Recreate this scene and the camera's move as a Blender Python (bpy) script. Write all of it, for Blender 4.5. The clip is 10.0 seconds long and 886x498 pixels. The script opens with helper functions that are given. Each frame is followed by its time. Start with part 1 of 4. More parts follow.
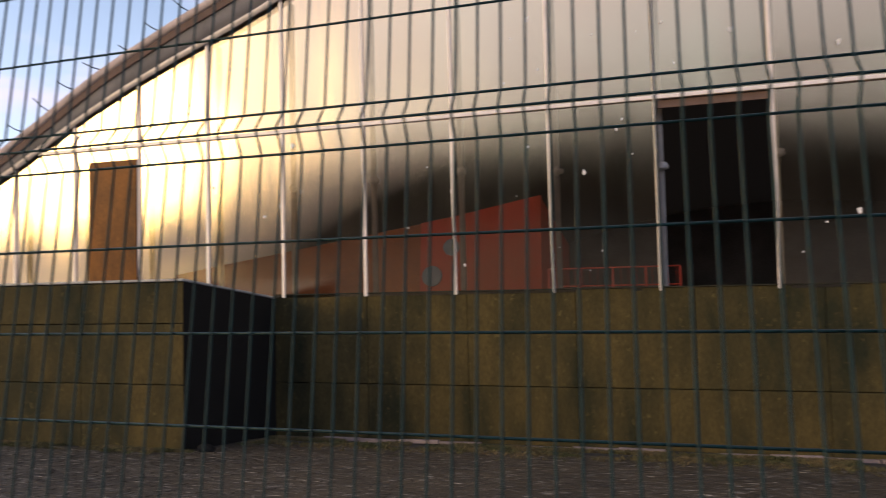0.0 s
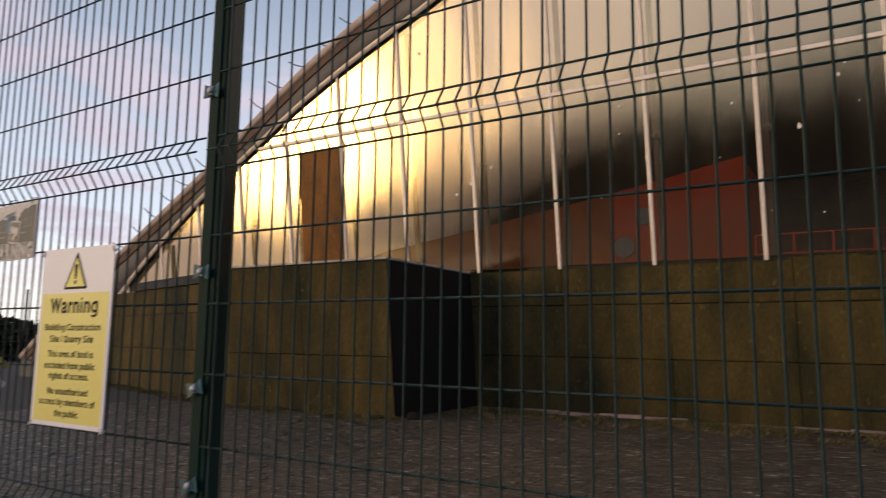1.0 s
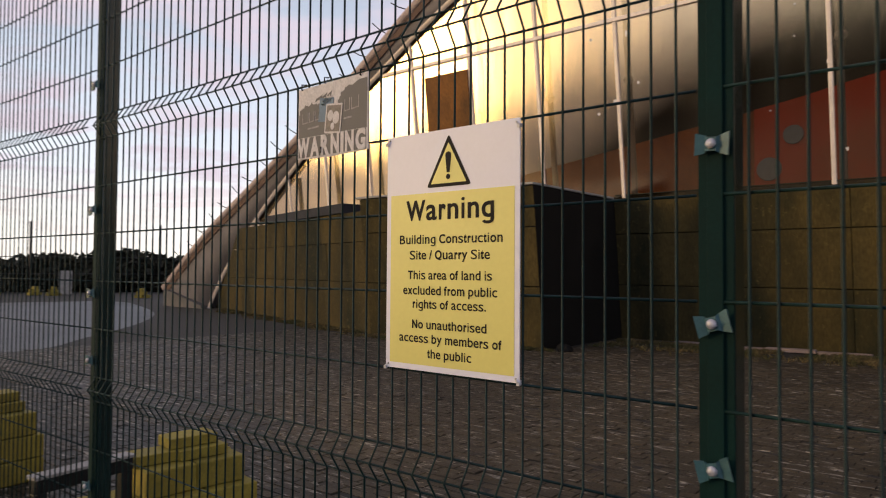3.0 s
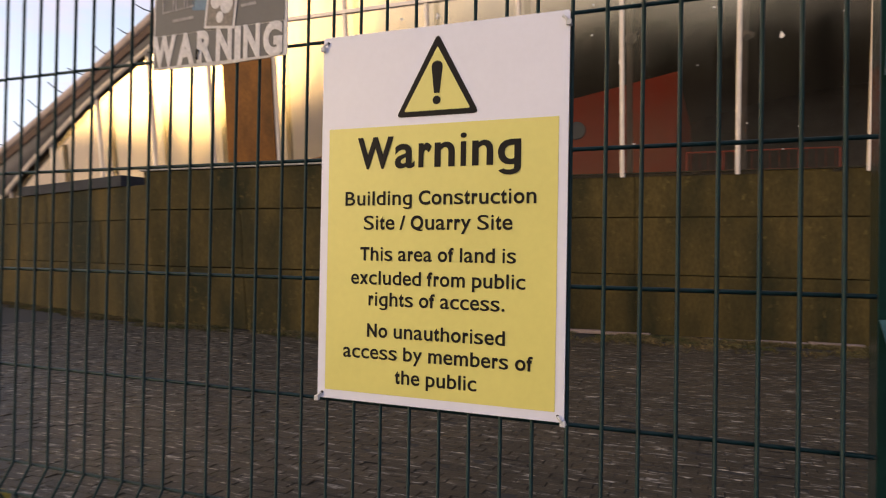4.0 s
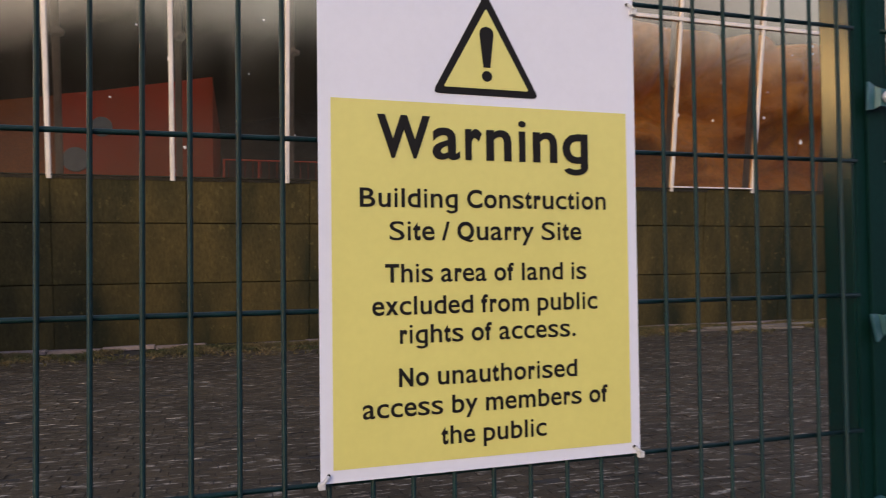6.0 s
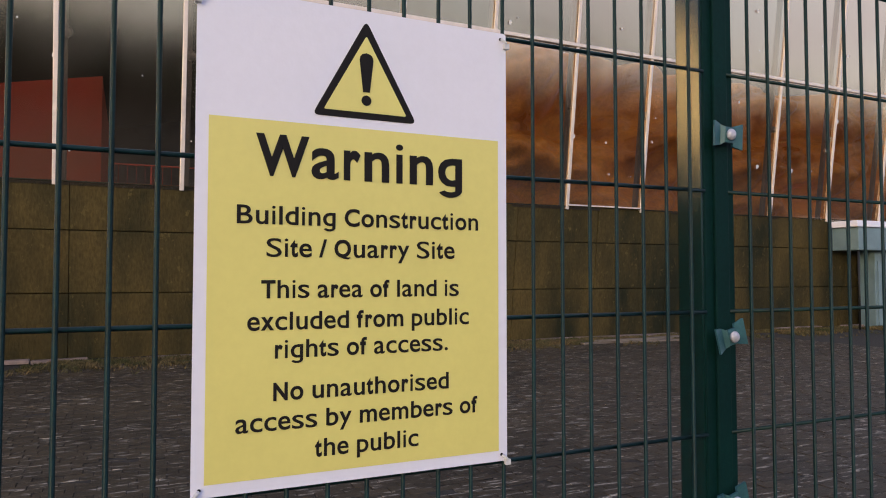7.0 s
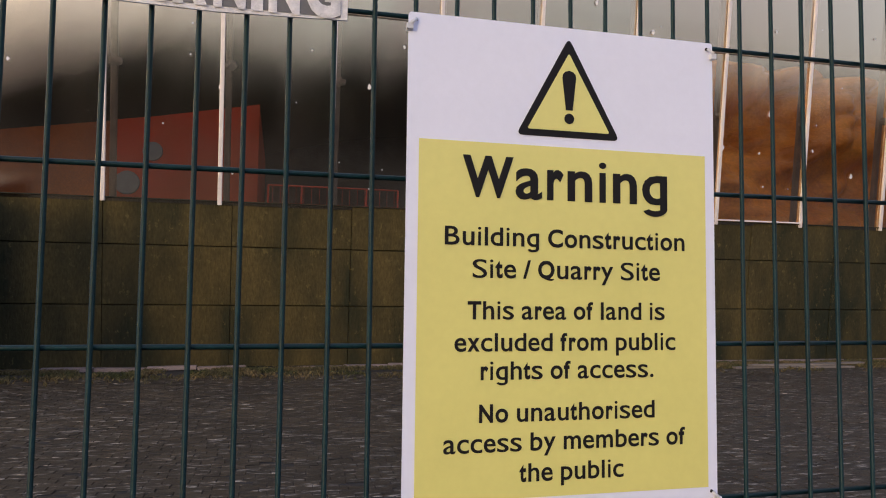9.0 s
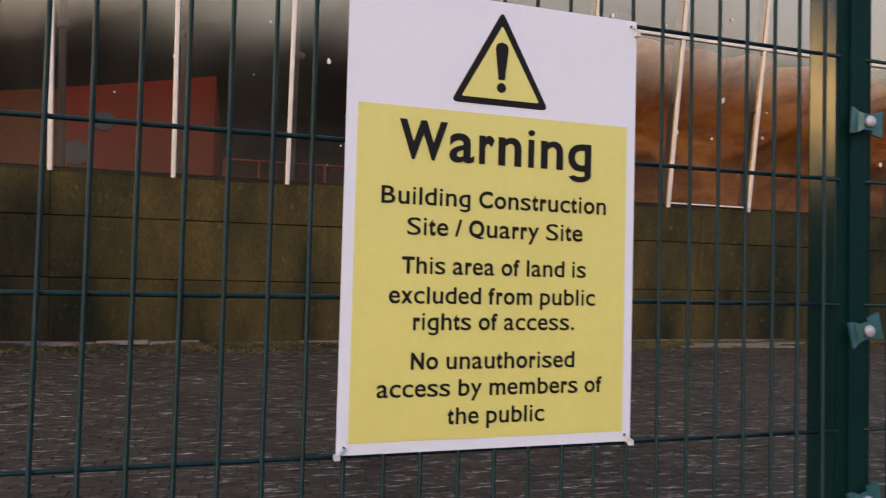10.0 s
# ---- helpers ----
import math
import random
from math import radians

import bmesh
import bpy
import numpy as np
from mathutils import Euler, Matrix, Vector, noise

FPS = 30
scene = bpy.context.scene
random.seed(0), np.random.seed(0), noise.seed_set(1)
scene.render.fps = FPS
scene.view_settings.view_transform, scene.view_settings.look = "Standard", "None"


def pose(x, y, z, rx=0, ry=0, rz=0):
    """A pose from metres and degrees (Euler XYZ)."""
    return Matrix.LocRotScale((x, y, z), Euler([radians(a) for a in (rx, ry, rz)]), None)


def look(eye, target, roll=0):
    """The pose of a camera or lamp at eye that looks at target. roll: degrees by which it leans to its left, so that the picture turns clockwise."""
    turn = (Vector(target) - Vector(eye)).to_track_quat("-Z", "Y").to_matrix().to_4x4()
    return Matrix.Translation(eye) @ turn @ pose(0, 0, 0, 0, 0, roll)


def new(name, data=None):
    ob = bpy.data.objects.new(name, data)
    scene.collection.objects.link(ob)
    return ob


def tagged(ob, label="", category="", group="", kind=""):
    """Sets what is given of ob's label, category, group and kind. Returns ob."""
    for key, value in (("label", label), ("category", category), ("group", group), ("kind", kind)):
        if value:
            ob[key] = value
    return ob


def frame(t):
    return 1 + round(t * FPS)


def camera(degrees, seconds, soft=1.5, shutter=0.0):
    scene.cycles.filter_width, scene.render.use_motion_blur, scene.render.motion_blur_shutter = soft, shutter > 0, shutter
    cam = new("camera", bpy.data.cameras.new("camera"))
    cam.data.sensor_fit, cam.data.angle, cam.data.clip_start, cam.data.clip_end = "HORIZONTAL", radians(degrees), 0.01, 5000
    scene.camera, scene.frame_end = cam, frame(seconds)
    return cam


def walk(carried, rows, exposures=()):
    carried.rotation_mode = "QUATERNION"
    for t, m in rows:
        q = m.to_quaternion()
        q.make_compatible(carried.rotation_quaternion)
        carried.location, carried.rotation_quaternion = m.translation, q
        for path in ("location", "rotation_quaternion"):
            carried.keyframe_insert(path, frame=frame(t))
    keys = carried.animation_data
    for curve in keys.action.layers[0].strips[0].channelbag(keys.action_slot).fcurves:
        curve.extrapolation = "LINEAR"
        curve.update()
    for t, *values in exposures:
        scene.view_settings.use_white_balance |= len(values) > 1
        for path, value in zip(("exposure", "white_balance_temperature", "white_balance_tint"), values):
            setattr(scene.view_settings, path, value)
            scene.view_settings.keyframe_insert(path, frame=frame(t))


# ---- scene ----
cam = camera(65.4, 10.0, soft=1.05, shutter=0.3)

PATH = [
    (0, (2.649, -1.328, 1.581), (2.102, 0.566, 1.92), 0.6),
    (0.5, (2.494, -1.311, 1.582), (1.661, 0.48, 1.902), 1.0),
    (1, (2.461, -1.344, 1.555), (1.425, 0.347, 1.816), 0.7),
    (1.5, (2.371, -1.409, 1.529), (1.066, 0.1, 1.668), -1.0),
    (2, (2.022, -1.432, 1.516), (0.626, -0.003, 1.617), -1.9),
    (2.2, (1.883, -1.42, 1.507), (0.473, -0.004, 1.594), -0.6),
    (3.3, (1.028, -1.242, 1.503), (-0.102, 0.407, 1.551), 0.7),
    (3.5, (0.897, -1.187, 1.482), (-0.105, 0.544, 1.519), 1.0),
    (4, (0.615, -0.996, 1.49), (-0.139, 0.856, 1.513), 1.0),
    (4.5, (0.359, -0.894, 1.482), (0.049, 1.082, 1.493), 0.9),
    (5, (0.151, -0.764, 1.487), (0.16, 1.236, 1.541), -0.0),
    (5.2, (0.072, -0.712, 1.489), (0.208, 1.282, 1.573), -0.4),
    (6.3, (-0.101, -0.842, 1.508), (0.593, 1.033, 1.542), -0.5),
    (6.5, (-0.087, -0.850, 1.510), (0.681, 0.996, 1.555), -0.4),
    (7, (-0.072, -0.851, 1.508), (0.755, 0.968, 1.588), 0.0),
    (7.5, (-0.080, -0.836, 1.506), (0.717, 0.995, 1.606), 0.8),
    (8, (-0.120, -0.821, 1.510), (0.521, 1.070, 1.632), 0.8),
    (8.5, (-0.140, -0.816, 1.512), (0.373, 1.113, 1.637), 0.8),
    (9, (-0.148, -0.809, 1.514), (0.312, 1.134, 1.639), 0.7),
    (9.5, (-0.135, -0.829, 1.504), (0.309, 1.118, 1.612), 0.7),
    (10, (-0.132, -0.869, 1.485), (0.444, 1.045, 1.552), 1.5),
]
walk(cam, [(t, look(e, g, r)) for t, e, g, r in PATH],
     exposures=[(0, 0.98, 5550, 10), (0.5, 0.63, 5700, 10), (1.0, 0.5, 6100, 10), (1.5, 0.38, 6350, 10), (2.2, 0.34, 6300, 10), (3.3, 0.72, 6200, 10), (4.2, 0.88, 5900, 10), (5.0, 0.88, 5700, 10), (6.5, 1.0, 5300, 10), (10, 1.0, 5300, 10)])

# ---------------------------------------------------------------- light
SUN_YAW, SUN_EL = 137.5, 6.0      # low sun behind the fence, to the west
world = bpy.data.worlds.new("evening_sky")
scene.world = world
world.use_nodes = True


def nodes_of(tree):
    tree.nodes.clear()
    return lambda kind, **kw: make_node(tree, kind, kw)


def make_node(tree, kind, kw):
    n = tree.nodes.new(kind)
    for key, v in kw.items():
        n.inputs[key.replace("_", " ")].default_value = v
    return n


def build_sky():
    T = world.node_tree
    N, L = nodes_of(T), T.links.new
    out = N("ShaderNodeOutputWorld")
    sky = N("ShaderNodeTexSky")
    sky.sky_type, sky.sun_disc = "NISHITA", False
    sky.sun_elevation, sky.sun_rotation = radians(SUN_EL), radians(360 - SUN_YAW)
    sky.air_density, sky.dust_density, sky.ozone_density = 1.0, 2.0, 2.0
    bg = N("ShaderNodeBackground", Strength=0.15)
    tc = N("ShaderNodeTexCoord")
    sep = N("ShaderNodeSeparateXYZ")
    L(tc.outputs["Generated"], sep.inputs[0])
    # cloud layer: directions thrown onto a flat ceiling
    zc = N("ShaderNodeMath"); zc.operation = "MAXIMUM"; zc.inputs[1].default_value = 0.0
    L(sep.outputs["Z"], zc.inputs[0])
    za = N("ShaderNodeMath"); za.operation = "ADD"; za.inputs[1].default_value = 0.08
    L(zc.outputs[0], za.inputs[0])
    dv = N("ShaderNodeVectorMath"); dv.operation = "DIVIDE"
    cb = N("ShaderNodeCombineXYZ")
    for q in ("X", "Y", "Z"):
        L(za.outputs[0], cb.inputs[q])
    L(tc.outputs["Generated"], dv.inputs[0]); L(cb.outputs[0], dv.inputs[1])
    mp = N("ShaderNodeMapping", Location=(3.1, 1.7, 0.0), Scale=(1.0, 1.0, 0.0))
    L(dv.outputs[0], mp.inputs[0])
    nz = N("ShaderNodeTexNoise", Scale=1.35, Detail=5.0, Roughness=0.55, Distortion=0.3)
    L(mp.outputs[0], nz.inputs["Vector"])
    rm = N("ShaderNodeValToRGB")
    rm.color_ramp.elements[0].position, rm.color_ramp.elements[1].position = 0.45, 0.58
    L(nz.outputs["Fac"], rm.inputs[0])
    # pale haze low down, clouds pink-grey
    haze = N("ShaderNodeMapRange"); haze.inputs["From Min"].default_value = 0.0; haze.inputs["From Max"].default_value = 0.55
    haze.inputs["To Min"].default_value = 0.62; haze.inputs["To Max"].default_value = 0.1
    L(sep.outputs["Z"], haze.inputs["Value"])
    m1 = N("ShaderNodeMixRGB"); m1.inputs[2].default_value = SKY_HAZE
    L(haze.outputs[0], m1.inputs[0]); L(sky.outputs[0], m1.inputs[1])
    m2 = N("ShaderNodeMixRGB"); m2.inputs[2].default_value = SKY_CLOUD
    fac = N("ShaderNodeMath"); fac.operation = "MULTIPLY"; fac.inputs[1].default_value = 0.85
    L(rm.outputs[0], fac.inputs[0]); L(fac.outputs[0], m2.inputs[0]); L(m1.outputs[0], m2.inputs[1])
    low = N("ShaderNodeMapRange"); low.inputs["From Max"].default_value = 0.13      # cream band on the horizon
    low.inputs["To Min"].default_value, low.inputs["To Max"].default_value = 0.8, 0.0
    L(sep.outputs["Z"], low.inputs["Value"])
    m3 = N("ShaderNodeMixRGB"); m3.inputs[2].default_value = SKY_LOW
    L(low.outputs[0], m3.inputs[0]); L(m2.outputs[0], m3.inputs[1])
    # wide golden glow in the haze about the low sun
    sd = N("ShaderNodeVectorMath"); sd.operation = "DOT_PRODUCT"
    a, e = radians(SUN_YAW), radians(SUN_EL)
    sd.inputs[1].default_value = (-math.sin(a) * math.cos(e), math.cos(a) * math.cos(e), math.sin(e))
    L(tc.outputs["Generated"], sd.inputs[0])
    au = N("ShaderNodeMapRange"); au.inputs["From Min"].default_value, au.inputs["From Max"].default_value = math.cos(radians(22)), 1.0
    L(sd.outputs["Value"], au.inputs["Value"])
    ap = N("ShaderNodeMath"); ap.operation = "POWER"; ap.inputs[1].default_value = 2.0
    L(au.outputs[0], ap.inputs[0])
    gl = N("ShaderNodeMixRGB"); gl.blend_type = "ADD"; gl.inputs[0].default_value = 1.0
    gc = N("ShaderNodeMixRGB"); gc.inputs[1].default_value = (0, 0, 0, 1); gc.inputs[2].default_value = SKY_GLOW
    L(ap.outputs[0], gc.inputs[0]); L(m3.outputs[0], gl.inputs[1]); L(gc.outputs[0], gl.inputs[2])
    L(gl.outputs[0], bg.inputs["Color"])
    L(bg.outputs[0], out.inputs[0])


SKY_HAZE = (7.2, 6.95, 7.4, 1)
SKY_CLOUD = (3.7, 3.1, 3.4, 1)
SKY_LOW = (6.8, 6.2, 5.1, 1)
SKY_GLOW = (25, 15, 4.2, 1)
build_sky()

sun = new("sun", bpy.data.lights.new("sun", "SUN"))
sun.data.energy, sun.data.angle, sun.data.color = 0.62, radians(15), (1.0, 0.68, 0.25)
a, e = radians(SUN_YAW), radians(SUN_EL)
sun.matrix_world = look((-math.sin(a) * math.cos(e) * 90, math.cos(a) * math.cos(e) * 90, math.sin(e) * 90), (0, 0, 0))

# ---------------------------------------------------------------- materials


def material(name, color, rough=0.6, metal=0.0, dark=0.7, scale=6.0, fine=60.0, bump=0.2, tint=None, coat=0.0, per_object=0.0, bump_scale=None, spec=0.5, stretch=(1, 1, 1), fleck=None, fleck_stretch=(0.22, 1.0, 1.0), fleck_scale=26.0, fleck_from=0.6):
    """A surface with two scales of variation, a fine relief and, if asked, a shade of its own for each object."""
    m = bpy.data.materials.new(name)
    m.use_nodes = True
    T = m.node_tree
    N, L = nodes_of(T), T.links.new
    out = N("ShaderNodeOutputMaterial")
    bs = N("ShaderNodeBsdfPrincipled", Roughness=rough, Metallic=metal)
    bs.inputs["Coat Weight"].default_value = coat
    bs.inputs["Coat Roughness"].default_value = 0.12
    bs.inputs["Specular IOR Level"].default_value = spec
    L(bs.outputs[0], out.inputs[0])
    tc = N("ShaderNodeTexCoord")
    mp = N("ShaderNodeMapping", Scale=stretch)
    oi0 = N("ShaderNodeObjectInfo")
    av = N("ShaderNodeVectorMath"); av.operation = "ADD"
    L(tc.outputs["Object"], av.inputs[0]); L(oi0.outputs["Location"], av.inputs[1])
    L(av.outputs[0], mp.inputs[0])
    big = N("ShaderNodeTexNoise", Scale=scale, Detail=4.0, Roughness=0.6)
    small = N("ShaderNodeTexNoise", Scale=fine, Detail=3.0, Roughness=0.6)
    L(mp.outputs[0], big.inputs["Vector"]); L(mp.outputs[0], small.inputs["Vector"])
    ramp = N("ShaderNodeValToRGB")
    ramp.color_ramp.elements[0].position, ramp.color_ramp.elements[1].position = 0.35, 0.68
    t = tint or tuple(c * dark for c in color)
    ramp.color_ramp.elements[0].color, ramp.color_ramp.elements[1].color = (*t, 1), (*color, 1)
    L(big.outputs["Fac"], ramp.inputs[0])
    mul = N("ShaderNodeMixRGB"); mul.blend_type = "MULTIPLY"; mul.inputs[0].default_value = 0.6
    sr = N("ShaderNodeMapRange"); sr.inputs["From Min"].default_value = 0.3; sr.inputs["From Max"].default_value = 0.7
    sr.inputs["To Min"].default_value = dark; sr.inputs["To Max"].default_value = 1 + (1 - dark) * 0.4
    L(small.outputs["Fac"], sr.inputs["Value"]); L(ramp.outputs[0], mul.inputs[1]); L(sr.outputs[0], mul.inputs[2])
    col = mul.outputs[0]
    if per_object:
        oi = N("ShaderNodeObjectInfo")
        geo = N("ShaderNodeNewGeometry")
        ad = N("ShaderNodeMath"); ad.operation = "ADD"
        L(oi.outputs["Random"], ad.inputs[0]); L(geo.outputs["Random Per Island"], ad.inputs[1])
        fr = N("ShaderNodeMath"); fr.operation = "FRACT"
        L(ad.outputs[0], fr.inputs[0])
        mr = N("ShaderNodeMapRange"); mr.inputs["To Min"].default_value = 1 - per_object; mr.inputs["To Max"].default_value = 1 + per_object
        L(fr.outputs[0], mr.inputs["Value"])
        m3 = N("ShaderNodeMixRGB"); m3.blend_type = "MULTIPLY"; m3.inputs[0].default_value = 1.0
        L(col, m3.inputs[1]); L(mr.outputs[0], m3.inputs[2])
        col = m3.outputs[0]
    if fleck:
        fm = N("ShaderNodeMapping", Scale=fleck_stretch)
        L(av.outputs[0], fm.inputs[0])
        fn = N("ShaderNodeTexNoise", Scale=fleck_scale, Detail=4.0, Roughness=0.7)
        L(fm.outputs[0], fn.inputs["Vector"])
        fr = N("ShaderNodeValToRGB")
        fr.color_ramp.elements[0].position, fr.color_ramp.elements[1].position = fleck_from, fleck_from + 0.09
        L(fn.outputs["Fac"], fr.inputs[0])
        fx = N("ShaderNodeMixRGB"); fx.inputs[2].default_value = (*fleck, 1)
        L(fr.outputs[0], fx.inputs[0]); L(col, fx.inputs[1])
        col = fx.outputs[0]
    L(col, bs.inputs["Base Color"])
    rr = N("ShaderNodeMapRange"); rr.inputs["To Min"].default_value = max(rough - 0.12, 0.02); rr.inputs["To Max"].default_value = min(rough + 0.12, 1)
    L(big.outputs["Fac"], rr.inputs["Value"]); L(rr.outputs[0], bs.inputs["Roughness"])
    if bump:
        bp = N("ShaderNodeBump", Strength=bump, Distance=0.02 if bump_scale is None else bump_scale)
        L(small.outputs["Fac"], bp.inputs["Height"]); L(bp.outputs[0], bs.inputs["Normal"])
    return m


def glazing_material():
    """Thin clear sheet: half see-through, half mirror, a little dull and dusty."""
    m = bpy.data.materials.new("clear_sheet")
    m.use_nodes = True
    T = m.node_tree
    N, L = nodes_of(T), T.links.new
    out = N("ShaderNodeOutputMaterial")
    tr = N("ShaderNodeBsdfTransparent", Color=(0.92, 0.88, 0.82, 1))
    # sunset gold put into the gloss tint, warming what the sheet mirrors
    gl = N("ShaderNodeBsdfGlossy", Color=(1.0, 0.82, 0.55, 1), Roughness=GLAZE_ROUGH)
    gl.distribution = "BECKMANN"
    fr = N("ShaderNodeFresnel", IOR=1.7)
    mr = N("ShaderNodeMapRange"); mr.inputs["From Max"].default_value = 1.0
    mr.inputs["To Min"].default_value = GLAZE_MIRROR; mr.inputs["To Max"].default_value = 1.0
    L(fr.outputs[0], mr.inputs["Value"])
    mx = N("ShaderNodeMixShader")
    L(mr.outputs[0], mx.inputs[0]); L(tr.outputs[0], mx.inputs[1]); L(gl.outputs[0], mx.inputs[2])
    dust = N("ShaderNodeBsdfDiffuse", Color=(0.42, 0.3, 0.2, 1))
    md = N("ShaderNodeMixShader")
    dn = N("ShaderNodeMapRange")
    dn.inputs["From Min"].default_value, dn.inputs["From Max"].default_value = 0.3, 0.75
    dn.inputs["To Min"].default_value, dn.inputs["To Max"].default_value = 0.003, 0.022
    L(dn.outputs[0], md.inputs[0]); L(mx.outputs[0], md.inputs[1]); L(dust.outputs[0], md.inputs[2])
    tc = N("ShaderNodeTexCoord")
    mp = N("ShaderNodeMapping", Scale=(1.0, 1.0, 0.25))
    L(tc.outputs["Object"], mp.inputs[0])
    nz = N("ShaderNodeTexNoise", Scale=1.6, Detail=3.0)
    L(mp.outputs[0], nz.inputs["Vector"])
    rr = N("ShaderNodeMapRange"); rr.inputs["To Min"].default_value = GLAZE_ROUGH * 0.7; rr.inputs["To Max"].default_value = GLAZE_ROUGH * 1.4
    L(nz.outputs["Fac"], rr.inputs["Value"]); L(rr.outputs[0], gl.inputs["Roughness"])
    bp = N("ShaderNodeBump", Strength=0.15, Distance=0.05)
    L(nz.outputs["Fac"], bp.inputs["Height"]); L(bp.outputs[0], gl.inputs["Normal"])
    L(nz.outputs["Fac"], dn.inputs["Value"])
    L(md.outputs[0], out.inputs[0])
    return m


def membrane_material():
    """Roof cloth, taken as translucent so that some daylight reaches the hall inside."""
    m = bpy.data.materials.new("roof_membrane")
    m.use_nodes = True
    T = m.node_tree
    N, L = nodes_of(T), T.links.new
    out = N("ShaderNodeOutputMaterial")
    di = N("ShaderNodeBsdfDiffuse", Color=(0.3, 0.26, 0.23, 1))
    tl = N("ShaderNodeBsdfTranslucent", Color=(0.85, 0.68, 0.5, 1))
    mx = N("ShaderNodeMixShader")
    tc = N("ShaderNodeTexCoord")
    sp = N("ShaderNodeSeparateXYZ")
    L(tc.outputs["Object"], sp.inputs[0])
    fade = N("ShaderNodeMapRange")      # added translucency fades with depth: hall lit at the front, kept dark behind
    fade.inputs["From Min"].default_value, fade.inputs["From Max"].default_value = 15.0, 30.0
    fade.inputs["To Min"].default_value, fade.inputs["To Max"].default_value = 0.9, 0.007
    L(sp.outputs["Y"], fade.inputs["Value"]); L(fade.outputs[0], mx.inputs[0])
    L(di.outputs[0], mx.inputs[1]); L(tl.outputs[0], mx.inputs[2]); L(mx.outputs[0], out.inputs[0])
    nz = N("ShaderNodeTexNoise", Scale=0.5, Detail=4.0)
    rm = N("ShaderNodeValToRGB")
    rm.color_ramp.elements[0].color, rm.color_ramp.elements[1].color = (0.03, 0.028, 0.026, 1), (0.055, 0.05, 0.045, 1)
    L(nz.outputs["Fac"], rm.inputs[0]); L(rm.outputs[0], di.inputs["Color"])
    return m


GLAZE_ROUGH, GLAZE_MIRROR = 0.15, 0.25
M_GLAZE = glazing_material()
M_WIRE = material("green_coated_wire", (0.004, 0.03, 0.032), 0.5, 0, 0.6, 30, 200, 0.1, spec=0.3)
M_POST = material("green_powder_coat", (0.003, 0.024, 0.022), 0.18, 0, 0.8, 5, 120, 0.0, spec=0.6, coat=0.5)
M_COVER = material("matt_green_cover", (0.003, 0.024, 0.022), 0.65, 0, 0.7, 5, 120, 0.05, spec=0.12)
M_CLIP = material("teal_clip", (0.045, 0.13, 0.155), 0.45, 0, 0.7, 40, 200, 0.1)
M_BOLT = material("zinc_bolt", (0.56, 0.55, 0.62), 0.45, 0.3, 0.8, 40, 200, 0.05)
M_WHITE = material("sign_white", (0.80, 0.79, 0.92), 0.45, 0, 0.97, 6, 80, 0.02)
M_YELLOW = material("sign_yellow", (0.75, 0.68, 0.2), 0.42, 0, 0.96, 6, 80, 0.02)
M_BLACK = material("sign_black", (0.014, 0.012, 0.012), 0.6, 0, 0.9, 6, 80, 0.02, spec=0.15)
M_TIE = material("white_nylon", (0.7, 0.68, 0.7), 0.5, 0, 0.85, 60, 200, 0.05)
M_POSTER = material("weathered_poster", (0.16, 0.15, 0.15), 0.65, 0, 0.9, 20, 300, 0.05)
M_PAPER = material("torn_white_paper", (0.82, 0.77, 0.77), 0.7, 0, 0.8, 40, 160, 0.2)
M_STICKER = material("faded_blue_sticker", (0.16, 0.25, 0.36), 0.6, 0, 0.8, 60, 200, 0.1)
M_STICKER2 = material("brown_sticker", (0.3, 0.25, 0.22), 0.6, 0, 0.5, 90, 200, 0.1)
M_MOSS = material("mossy_timber_panel", (0.092, 0.067, 0.022), 0.92, 0, 0.45, 0.9, 26, 0.8, tint=(0.02, 0.021, 0.01), per_object=0.05, spec=0.2, stretch=(1, 1, 0.35), fleck=(0.1, 0.076, 0.026), fleck_stretch=(1, 1, 0.6), fleck_scale=9.0)
M_WALLCORE = material("dark_wall_core", (0.05, 0.045, 0.03), 0.95, 0, 0.6, 2, 30, 0.3, spec=0.1)
# near black: shade on the block's side put into the colour
M_DARKSIDE = material("shade_black", (0.012, 0.011, 0.01), 0.85, 0, 0.6, 2, 30, 0.4, per_object=0.2, spec=0.2)
M_COPING = material("pale_coping", (0.38, 0.37, 0.36), 0.8, 0, 0.7, 4, 60, 0.3)
M_SETT = material("dark_paving_brick", (0.049, 0.036, 0.02), 0.6, 0, 0.6, 0.8, 45, 0.35, spec=0.35, tint=(0.024, 0.018, 0.011), per_object=0.28, fleck=(0.34, 0.3, 0.25), fleck_stretch=(0.2, 1.0, 1.0), fleck_scale=24.0, fleck_from=0.575)
M_GROUND = material("gritty_ground", (0.028, 0.024, 0.02), 0.85, 0, 0.6, 0.3, 30, 0.3)
M_ROAD = material("smooth_wet_asphalt", (0.03, 0.03, 0.034), 0.5, 0, 0.8, 0.3, 50, 0.1)
M_KERB = material("pinkish_kerb_stone", (0.26, 0.195, 0.18), 0.85, 0, 0.65, 3, 50, 0.4, per_object=0.2)
M_GRASS = material("dry_grass", (0.17, 0.12, 0.06), 0.9, 0, 0.6, 1.3, 60, 0, tint=(0.06, 0.066, 0.026), per_object=0.4, spec=0.1)
M_BAR = material("pale_aluminium", (0.8, 0.7, 0.65), 0.5, 0.15, 0.85, 3, 80, 0.05)
M_MULLION = material("grey_steel_tube", (0.3, 0.28, 0.26), 0.5, 0.2, 0.75, 3, 60, 0.1)
